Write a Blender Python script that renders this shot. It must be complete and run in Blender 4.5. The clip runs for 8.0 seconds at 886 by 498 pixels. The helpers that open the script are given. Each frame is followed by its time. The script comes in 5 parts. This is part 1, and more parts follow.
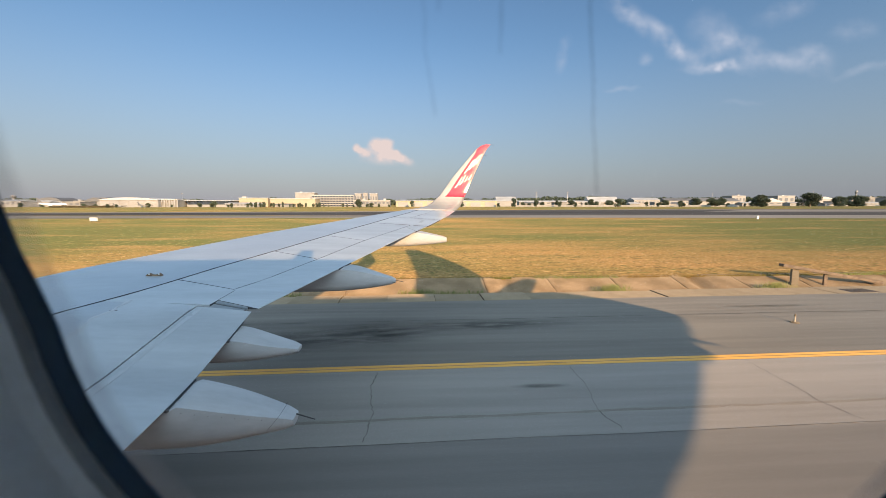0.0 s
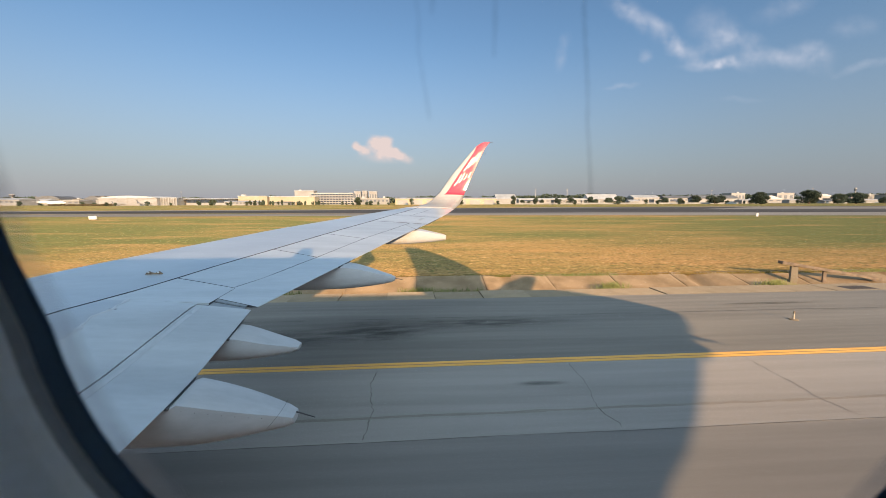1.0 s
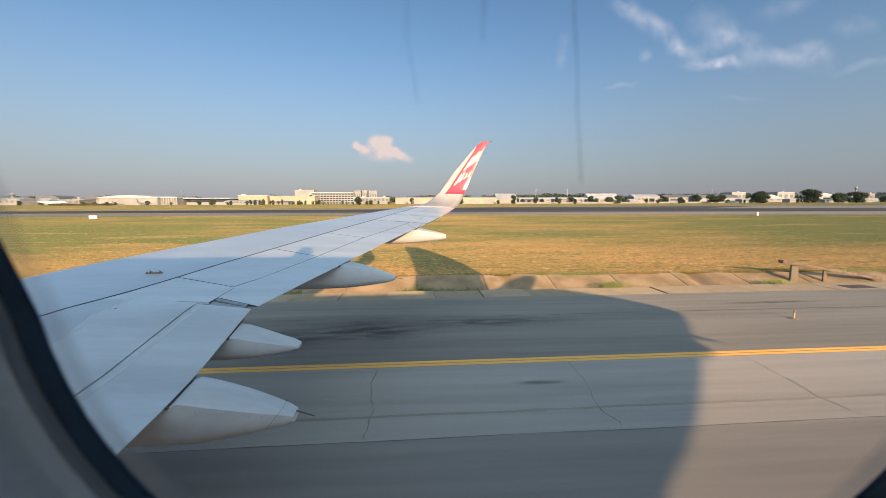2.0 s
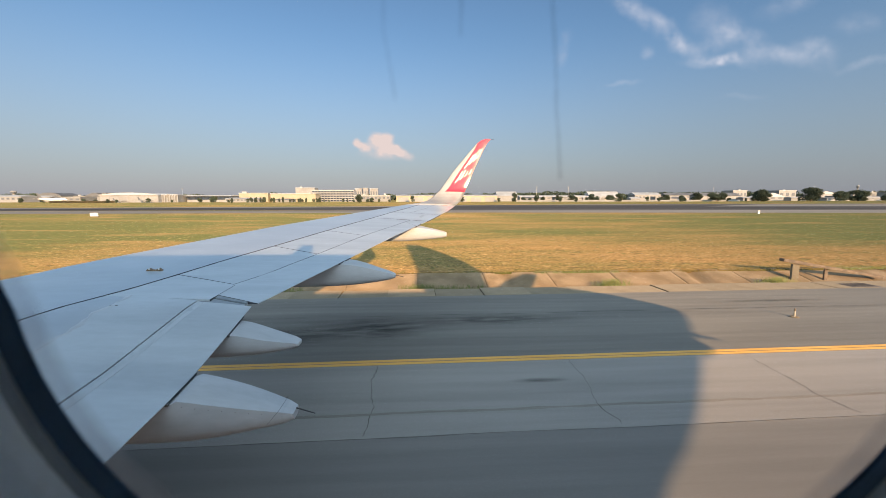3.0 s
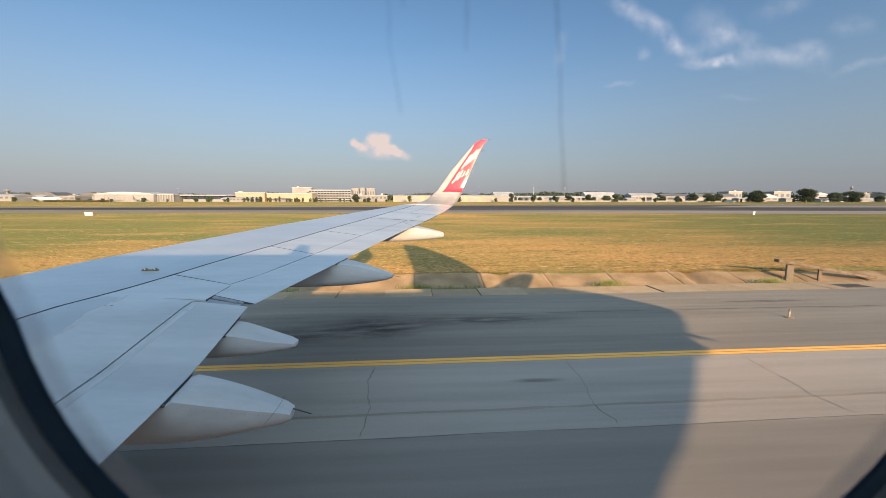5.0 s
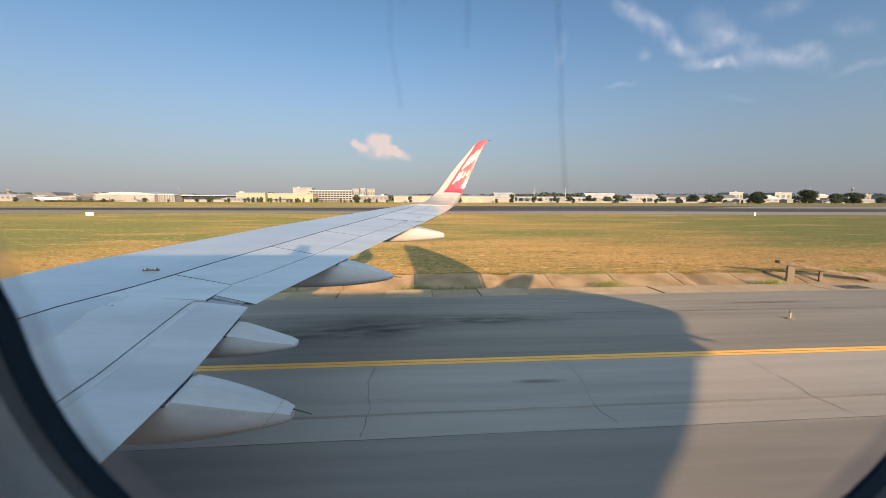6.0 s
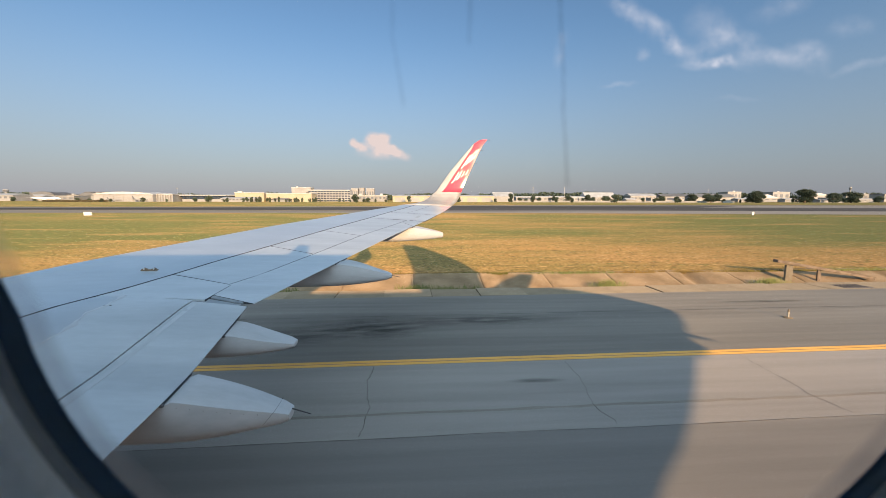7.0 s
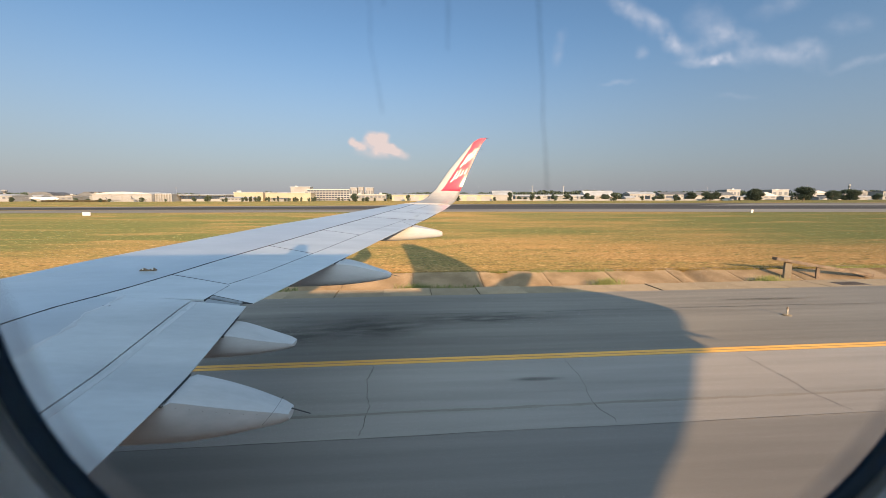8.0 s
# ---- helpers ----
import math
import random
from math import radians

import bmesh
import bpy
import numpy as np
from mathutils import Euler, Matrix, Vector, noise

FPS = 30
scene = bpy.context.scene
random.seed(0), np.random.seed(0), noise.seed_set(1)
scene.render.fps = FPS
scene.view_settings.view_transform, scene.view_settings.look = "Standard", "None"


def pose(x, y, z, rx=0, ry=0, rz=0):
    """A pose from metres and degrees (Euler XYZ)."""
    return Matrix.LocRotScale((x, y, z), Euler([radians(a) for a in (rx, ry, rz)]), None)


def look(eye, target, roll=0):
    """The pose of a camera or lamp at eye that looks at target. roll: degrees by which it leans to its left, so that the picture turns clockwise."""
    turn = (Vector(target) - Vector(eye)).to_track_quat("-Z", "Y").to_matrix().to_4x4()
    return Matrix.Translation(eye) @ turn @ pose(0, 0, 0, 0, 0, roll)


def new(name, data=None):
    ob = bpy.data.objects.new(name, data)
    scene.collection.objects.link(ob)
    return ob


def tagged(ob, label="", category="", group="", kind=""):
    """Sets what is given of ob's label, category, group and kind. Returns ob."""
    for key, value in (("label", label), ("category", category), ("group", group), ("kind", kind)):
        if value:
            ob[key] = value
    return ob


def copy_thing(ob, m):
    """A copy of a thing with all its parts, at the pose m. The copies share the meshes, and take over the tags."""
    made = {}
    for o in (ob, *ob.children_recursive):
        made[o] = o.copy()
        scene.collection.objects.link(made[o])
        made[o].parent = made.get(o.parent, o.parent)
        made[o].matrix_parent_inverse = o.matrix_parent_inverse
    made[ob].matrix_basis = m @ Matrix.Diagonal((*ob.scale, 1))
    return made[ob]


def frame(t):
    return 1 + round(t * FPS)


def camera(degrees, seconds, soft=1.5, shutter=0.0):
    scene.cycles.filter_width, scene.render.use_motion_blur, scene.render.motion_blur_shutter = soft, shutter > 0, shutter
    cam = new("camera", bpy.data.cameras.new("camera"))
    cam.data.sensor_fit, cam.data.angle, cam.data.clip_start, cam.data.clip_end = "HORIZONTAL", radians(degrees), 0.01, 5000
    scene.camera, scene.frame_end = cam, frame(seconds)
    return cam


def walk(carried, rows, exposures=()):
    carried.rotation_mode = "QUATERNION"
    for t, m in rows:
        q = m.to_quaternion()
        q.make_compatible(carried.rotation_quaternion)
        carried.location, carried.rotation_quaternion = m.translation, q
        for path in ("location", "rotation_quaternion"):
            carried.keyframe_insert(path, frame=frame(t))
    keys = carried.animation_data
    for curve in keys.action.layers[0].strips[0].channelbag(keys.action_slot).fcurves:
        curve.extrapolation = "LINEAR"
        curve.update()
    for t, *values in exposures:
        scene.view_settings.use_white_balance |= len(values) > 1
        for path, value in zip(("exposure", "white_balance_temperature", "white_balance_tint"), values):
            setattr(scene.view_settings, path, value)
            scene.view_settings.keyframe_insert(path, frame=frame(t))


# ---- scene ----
cam = camera(95.26, 8.0, soft=0.7)
cam.data.dof.use_dof, cam.data.dof.focus_distance, cam.data.dof.aperture_fstop = True, 14.0, 9.0
walk(cam, [
    (0, pose(-0.0100, 0, 4.4015, 83.554, 0.005, -3.646)),
    (0.5, pose(-0.0098, 0, 4.4018, 83.494, 0.030, -3.640)),
    (1, pose(-0.0086, 0, 4.4029, 83.243, 0.100, -3.721)),
    (1.5, pose(-0.0083, 0, 4.4003, 83.231, 0.133, -3.729)),
    (3, pose(0.0004, 0, 4.3990, 82.846, 0.055, -3.591)),
    (3.5, pose(-0.0000, 0, 4.4000, 82.750, -0.000, -3.600)),
    (4, pose(-0.0007, 0, 4.4007, 82.960, -0.097, -3.751)),
    (4.5, pose(-0.0017, 0, 4.4024, 82.833, -0.058, -4.023)),
    (6, pose(-0.0017, 0, 4.4016, 82.950, -0.192, -3.925)),
    (6.5, pose(-0.0019, 0, 4.4009, 82.831, -0.133, -4.017)),
    (7, pose(-0.0026, 0, 4.4006, 82.886, -0.156, -4.085)),
    (7.5, pose(0.0001, 0, 4.4028, 82.820, -0.068, -4.134)),
    (8, pose(0.0026, 0, 4.4027, 82.727, 0.052, -4.193)),
])

# ---- world, sun, exposure ----
SUN = Vector((1.124, -3.43, 1.0)).normalized()
world = bpy.data.worlds.new("sky")
scene.world = world
world.use_nodes = True
wn = world.node_tree.nodes
sky = wn.new("ShaderNodeTexSky")
sky.sky_type = "NISHITA"
sky.sun_disc = False
sky.sun_elevation = math.asin(SUN.z)
sky.sun_rotation = math.atan2(SUN.x, SUN.y)
sky.altitude, sky.air_density, sky.dust_density, sky.ozone_density = 0, 1.0, 0.8, 2.5
wn["Background"].inputs["Strength"].default_value = 0.0585
# a layer of haze all round, thinning upwards, its colour dimmer towards the rear
wl = world.node_tree.links
wdir = wn.new("ShaderNodeSeparateXYZ")
wl.new(wn.new("ShaderNodeTexCoord").outputs["Generated"], wdir.inputs[0])
thin = wn.new("ShaderNodeMapRange")
thin.interpolation_type = "SMOOTHSTEP"
thin.inputs["From Min"].default_value, thin.inputs["From Max"].default_value = 0.38, -0.06
thin.inputs["To Max"].default_value = 0.92
wl.new(wdir.outputs["Z"], thin.inputs["Value"])
haze = wn.new("ShaderNodeMix")
haze.data_type = "RGBA"
bank = wn.new("ShaderNodeMix")
bank.data_type = "RGBA"
bank.inputs[6].default_value, bank.inputs[7].default_value = (2.52, 2.54, 2.98, 1.0), (1.86, 1.97, 2.40, 1.0)
span = wn.new("ShaderNodeMapRange")
span.interpolation_type = "SMOOTHSTEP"
span.inputs["From Min"].default_value, span.inputs["From Max"].default_value = -0.3, 0.9
wl.new(wdir.outputs["X"], span.inputs["Value"])
wl.new(span.outputs[0], bank.inputs[0])
wl.new(bank.outputs[2], haze.inputs[7])
wl.new(thin.outputs[0], haze.inputs[0])
clear_air = wn.new("ShaderNodeHueSaturation")
clear_air.inputs["Saturation"].default_value = 1.06
wl.new(sky.outputs[0], clear_air.inputs["Color"])
wl.new(clear_air.outputs[0], haze.inputs[6])
# brighter air towards the sun
facing = wn.new("ShaderNodeVectorMath")
facing.operation = "DOT_PRODUCT"
facing.inputs[1].default_value = SUN
wl.new(wdir.inputs[0].links[0].from_socket, facing.inputs[0])
half = wn.new("ShaderNodeMath")
half.operation = "MULTIPLY_ADD"
half.inputs[1].default_value, half.inputs[2].default_value = 0.5, 0.5
wl.new(facing.outputs["Value"], half.inputs[0])
mie = wn.new("ShaderNodeMath")
mie.operation = "POWER"
mie.inputs[1].default_value = 5.0
wl.new(half.outputs[0], mie.inputs[0])
glow = wn.new("ShaderNodeVectorMath")
glow.operation = "SCALE"
glow.inputs[0].default_value = (16.6, 20.3, 20.9)
wl.new(mie.outputs[0], glow.inputs["Scale"])
air = wn.new("ShaderNodeVectorMath")
wl.new(haze.outputs[2], air.inputs[0])
wl.new(glow.outputs[0], air.inputs[1])
wl.new(air.outputs[0], wn["Background"].inputs["Color"])
sun = new("sun", bpy.data.lights.new("sun", "SUN"))
sun.data.energy, sun.data.angle, sun.data.color = 3.6, radians(0.6), (1.0, 0.610, 0.295)
sun.matrix_basis = look(SUN * 100, (0, 0, 0))
scene.view_settings.exposure = 1.24

# ---- materials ----
def rgba(c):
    return (c[0], c[1], c[2], 1.0)


def mat(name, c1, c2, rough=0.6, metal=0.0, s1=1.0, s2=40.0, stretch=(1, 1, 1), grain=0.2, bump=0.1, coat=0.0, rand=0.0, world_space=False, lo=0.38, hi=0.62, spec=0.5, streak=0.0, coat_rough=0.03, chalky=0.0):
    """A procedural surface: two colours mottled at scale s1, grain at scale s2, fine relief, and per-piece variation."""
    m = bpy.data.materials.new(name)
    m.use_nodes = True
    n, l = m.node_tree.nodes, m.node_tree.links
    b = n["Principled BSDF"]
    if world_space:
        src = n.new("ShaderNodeNewGeometry").outputs["Position"]
    else:
        src = n.new("ShaderNodeTexCoord").outputs["Object"]
    mp = n.new("ShaderNodeMapping")
    mp.inputs["Scale"].default_value = stretch
    l.new(src, mp.inputs["Vector"])
    big = n.new("ShaderNodeTexNoise")
    big.inputs["Scale"].default_value, big.inputs["Detail"].default_value = s1, 6.0
    l.new(mp.outputs[0], big.inputs["Vector"])
    ramp = n.new("ShaderNodeMapRange")
    ramp.inputs["From Min"].default_value, ramp.inputs["From Max"].default_value = lo, hi
    l.new(big.outputs["Fac"], ramp.inputs["Value"])
    mix = n.new("ShaderNodeMix")
    mix.data_type = "RGBA"
    mix.inputs[6].default_value, mix.inputs[7].default_value = rgba(c1), rgba(c2)
    l.new(ramp.outputs[0], mix.inputs[0])
    fine = n.new("ShaderNodeTexNoise")
    fine.inputs["Scale"].default_value, fine.inputs["Detail"].default_value = s2, 4.0
    mf = n.new("ShaderNodeMapping")
    mf.inputs["Scale"].default_value = [max(q, 0.6) for q in stretch]
    l.new(src, mf.inputs["Vector"])
    l.new(mf.outputs[0], fine.inputs["Vector"])
    fr = n.new("ShaderNodeMapRange")
    fr.inputs["From Min"].default_value, fr.inputs["From Max"].default_value = 0.25, 0.75
    fr.inputs["To Min"].default_value, fr.inputs["To Max"].default_value = 1 - grain, 1 + grain
    l.new(fine.outputs["Fac"], fr.inputs["Value"])
    val = fr.outputs[0]
    if streak:
        ms = n.new("ShaderNodeMapping")
        ms.inputs["Scale"].default_value = (0.045, 1.0, 1.0)
        l.new(src, ms.inputs["Vector"])
        ts = n.new("ShaderNodeTexNoise")
        ts.inputs["Scale"].default_value, ts.inputs["Detail"].default_value = 3.0, 5.0
        l.new(ms.outputs[0], ts.inputs["Vector"])
        rs = n.new("ShaderNodeMapRange")
        rs.inputs["From Min"].default_value, rs.inputs["From Max"].default_value = 0.3, 0.7
        rs.inputs["To Min"].default_value, rs.inputs["To Max"].default_value = 1 - streak, 1 + streak
        l.new(ts.outputs["Fac"], rs.inputs["Value"])
        mus = n.new("ShaderNodeMath")
        mus.operation = "MULTIPLY"
        l.new(val, mus.inputs[0])
        l.new(rs.outputs[0], mus.inputs[1])
        val = mus.outputs[0]
    if rand:
        oi = n.new("ShaderNodeObjectInfo")
        rr = n.new("ShaderNodeMapRange")
        rr.inputs["To Min"].default_value, rr.inputs["To Max"].default_value = 1 - rand, 1 + rand
        l.new(oi.outputs["Random"], rr.inputs["Value"])
        mu = n.new("ShaderNodeMath")
        mu.operation = "MULTIPLY"
        l.new(val, mu.inputs[0])
        l.new(rr.outputs[0], mu.inputs[1])
        val = mu.outputs[0]
    hsv = n.new("ShaderNodeHueSaturation")
    l.new(mix.outputs[2], hsv.inputs["Color"])
    l.new(val, hsv.inputs["Value"])
    l.new(hsv.outputs[0], b.inputs["Base Color"])
    b.inputs["Roughness"].default_value, b.inputs["Metallic"].default_value = rough, metal
    b.inputs["Diffuse Roughness"].default_value = chalky
    b.inputs["Coat Weight"].default_value = coat
    b.inputs["Coat Roughness"].default_value = coat_rough
    b.inputs["Specular IOR Level"].default_value = spec
    if bump:
        bp = n.new("ShaderNodeBump")
        bp.inputs["Strength"].default_value, bp.inputs["Distance"].default_value = bump, 0.02
        l.new(fine.outputs["Fac"], bp.inputs["Height"])
        l.new(bp.outputs[0], b.inputs["Normal"])
    return m


WING = mat("wing_paint", (0.377, 0.409, 0.441), (0.462, 0.501, 0.533), 0.36, s1=0.9, s2=9, stretch=(0.5, 2.2, 1), grain=0.05, bump=0.02, rand=0.03, coat=0.6, coat_rough=0.16)
SKIN = mat("wing_skin_paint", (0.328, 0.36, 0.4), (0.383, 0.418, 0.458), 0.28, s1=0.7, s2=6, stretch=(0.6, 1.6, 1), grain=0.05, bump=0.015, coat=0.6, coat_rough=0.16)
WINGLET = mat("winglet_paint", (0.29, 0.285, 0.28), (0.34, 0.335, 0.33), 0.4, s1=1.6, s2=12, grain=0.05, bump=0.02)
SEALPLATE = mat("flap_seal_paint", (0.20, 0.23, 0.26), (0.26, 0.29, 0.32), 0.45, s1=6, s2=60, grain=0.08)
# dark of the sealed joints; also stands in for shade in gaps and steps
SEALANT_GAP = mat("dark_sealant_and_gap", (0.035, 0.04, 0.05), (0.06, 0.065, 0.075), 0.7, s1=3, s2=40)
FAIRING = mat("fairing_paint", (0.391, 0.408, 0.436), (0.452, 0.469, 0.496), 0.35, s1=1.6, s2=12, stretch=(0.6, 2, 2), grain=0.05, bump=0.02, spec=0.25)
METAL = mat("bare_metal", (0.34, 0.35, 0.37), (0.45, 0.46, 0.48), 0.35, metal=0.8, s1=4, s2=60, grain=0.1)
DARKMETAL = mat("dark_metal", (0.05, 0.05, 0.055), (0.09, 0.09, 0.095), 0.5, s1=4, s2=60)
HULL = mat("fuselage_paint", (0.72, 0.72, 0.72), (0.78, 0.78, 0.78), 0.3, s1=0.5, s2=8, grain=0.04, bump=0.01)
WHITE = mat("white_paint", (0.50, 0.49, 0.48), (0.56, 0.55, 0.54), 0.25, s1=2, s2=12, grain=0.04, bump=0.01, coat=0.5)
RED = mat("red_paint", (0.50, 0.006, 0.022), (0.56, 0.009, 0.03), 0.5, s1=1.5, s2=10, grain=0.05, bump=0.0, coat=1.0, spec=0.08, coat_rough=0.047)
WORN = mat("worn_wing_paint", (0.375, 0.405, 0.435), (0.45, 0.485, 0.515), 0.4, s1=3, s2=20, stretch=(2, 0.5, 1), grain=0.06, lo=0.3, hi=0.7)
MARK = mat("faded_orange_paint", (0.50, 0.25, 0.18), (0.46, 0.36, 0.32), 0.5, s1=14, s2=60)
LINING = mat("cabin_plastic", (0.66, 0.77, 0.92), (0.70, 0.81, 0.95), 0.55, s1=6, s2=300, grain=0.05, bump=0.05)
SEAL = mat("window_seal_rubber", (0.005, 0.045, 0.105), (0.007, 0.055, 0.125), 0.55, s1=20, s2=300, grain=0.1, bump=0.05)
RETAINER = mat("retainer_plastic", (0.21, 0.26, 0.33), (0.25, 0.3, 0.37), 0.6, s1=20, s2=300, grain=0.1, bump=0.05)
TUNNEL = mat("window_tunnel_paint", (0.45, 0.42, 0.38), (0.52, 0.49, 0.45), 0.5, s1=20, s2=300, grain=0.1)
BOLT = mat("bolt_steel", (0.12, 0.12, 0.13), (0.2, 0.2, 0.21), 0.4, metal=0.6, s1=20, s2=100)
BRASS = mat("brown_primer", (0.12, 0.078, 0.048), (0.18, 0.132, 0.084), 0.5, s1=12, s2=80)

ASPHALT = mat("old_asphalt", (0.162, 0.163, 0.167), (0.194, 0.194, 0.196), 0.9, s1=0.35, s2=45, stretch=(0.12, 1, 1), grain=0.09, bump=0.05, world_space=True, spec=0.25, streak=0.10, chalky=1.0)
LANE = mat("pale_asphalt", (0.227, 0.224, 0.227), (0.257, 0.255, 0.258), 0.9, s1=0.5, s2=45, stretch=(0.12, 1, 1), grain=0.09, bump=0.05, world_space=True, spec=0.25, streak=0.09, chalky=1.0)
SHOULDER = mat("shoulder_asphalt", (0.132, 0.130, 0.126), (0.160, 0.158, 0.152), 0.92, s1=0.6, s2=40, stretch=(0.1, 1, 1), grain=0.09, bump=0.05, world_space=True, spec=0.25, streak=0.11, chalky=0.75)
TAR = mat("tar_seam", (0.075, 0.074, 0.071), (0.128, 0.124, 0.118), 0.75, s1=1.5, s2=30, world_space=True, spec=0.25)
FADED = mat("faded_tar", (0.175, 0.168, 0.16), (0.215, 0.207, 0.197), 0.85, s1=1.5, s2=30, stretch=(0.2, 1, 1), world_space=True, spec=0.25, chalky=1.0)
YELLOW = mat("yellow_road_paint", (0.60, 0.335, 0.078), (0.70, 0.405, 0.105), 0.7, s1=1.2, s2=30, stretch=(0.4, 3, 1), grain=0.18, bump=0.1, world_space=True, chalky=0.6)
SLAB = mat("concrete_slab", (0.184, 0.151, 0.108), (0.216, 0.179, 0.128), 0.9, s1=1.2, s2=20, grain=0.2, bump=0.2, rand=0.12, spec=0.25, chalky=1.0)
DRAIN = mat("drain_concrete", (0.234, 0.175, 0.114), (0.165, 0.122, 0.076), 0.92, s1=0.9, s2=18, grain=0.22, bump=0.25, rand=0.04, spec=0.25, chalky=1.0)
RUNWAY = mat("runway_asphalt", (0.058, 0.055, 0.054), (0.098, 0.092, 0.089), 0.9, s1=0.06, s2=1.2, stretch=(0.08, 1, 1), grain=0.2, bump=0, world_space=True, spec=0.1, streak=0.15)
RUNEDGE = mat("runway_shoulder_concrete", (0.216, 0.198, 0.18), (0.27, 0.248, 0.225), 0.9, s1=0.06, s2=1.2, stretch=(0.08, 1, 1), grain=0.15, bump=0, world_space=True, spec=0.1)
WEED = mat("weed_leaf", (0.10, 0.13, 0.035), (0.18, 0.195, 0.06), 0.7, s1=6, s2=30)
BLADE = mat("grass_blades", (0.211, 0.135, 0.052), (0.095, 0.097, 0.031), 0.9, s1=0.12, s2=3, stretch=(0.45, 1, 1), grain=0.3, bump=0, world_space=True, spec=0.05)
# leaf green set paler and bluer: haze of distance put into the colour
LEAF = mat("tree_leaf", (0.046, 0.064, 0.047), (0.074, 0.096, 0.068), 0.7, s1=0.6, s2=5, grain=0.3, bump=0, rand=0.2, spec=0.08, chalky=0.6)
HEDGE = mat("dry_hedge_leaf", (0.085, 0.072, 0.046), (0.12, 0.105, 0.066), 0.8, s1=0.6, s2=5, grain=0.3, bump=0, spec=0.08, chalky=0.6)
BARK = mat("tree_bark", (0.10, 0.075, 0.05), (0.16, 0.12, 0.085), 0.9, s1=2, s2=12)
WALLW = mat("white_wall", (0.256, 0.253, 0.249), (0.307, 0.303, 0.298), 0.8, s1=0.08, s2=0.8, grain=0.06, bump=0)
WALLB = mat("beige_wall", (0.36, 0.305, 0.215), (0.41, 0.35, 0.25), 0.8, s1=0.08, s2=0.8, grain=0.06, bump=0)
WALLY = mat("cream_wall", (0.345, 0.3, 0.215), (0.385, 0.335, 0.245), 0.8, s1=0.08, s2=0.8, grain=0.06, bump=0)
WALLG = mat("grey_wall", (0.20, 0.20, 0.195), (0.26, 0.26, 0.25), 0.8, s1=0.08, s2=0.8, grain=0.08, bump=0)
ROOFG = mat("grey_roof", (0.30, 0.31, 0.32), (0.38, 0.39, 0.40), 0.6, s1=0.1, s2=1, grain=0.1, bump=0)
ROOFW = mat("pale_roof", (0.42, 0.42, 0.41), (0.48, 0.48, 0.47), 0.6, s1=0.1, s2=1, grain=0.06, bump=0)
ROOFD = mat("dark_roof", (0.10, 0.105, 0.115), (0.15, 0.155, 0.16), 0.6, s1=0.1, s2=1, grain=0.1, bump=0)
GLASSD = mat("tinted_hall_glass", (0.025, 0.035, 0.055), (0.05, 0.065, 0.09), 0.2, s1=0.3, s2=2, bump=0)
# far panes paled, distance haze put into the glass colour
WINDOWD = mat("paled_window_glass", (0.1, 0.11, 0.125), (0.15, 0.16, 0.175), 0.3, s1=0.3, s2=2, bump=0)
GRAVEL = mat("pale_gravel", (0.36, 0.33, 0.30), (0.48, 0.44, 0.40), 0.9, s1=9, s2=60)
POSTW = mat("post_white", (0.52, 0.51, 0.48), (0.60, 0.59, 0.56), 0.6, s1=8, s2=60)
POSTB = mat("post_beige", (0.36, 0.32, 0.25), (0.44, 0.40, 0.32), 0.7, s1=12, s2=60)
RUST = mat("weathered_brown", (0.105, 0.078, 0.056), (0.17, 0.125, 0.088), 0.8, s1=3, s2=30)


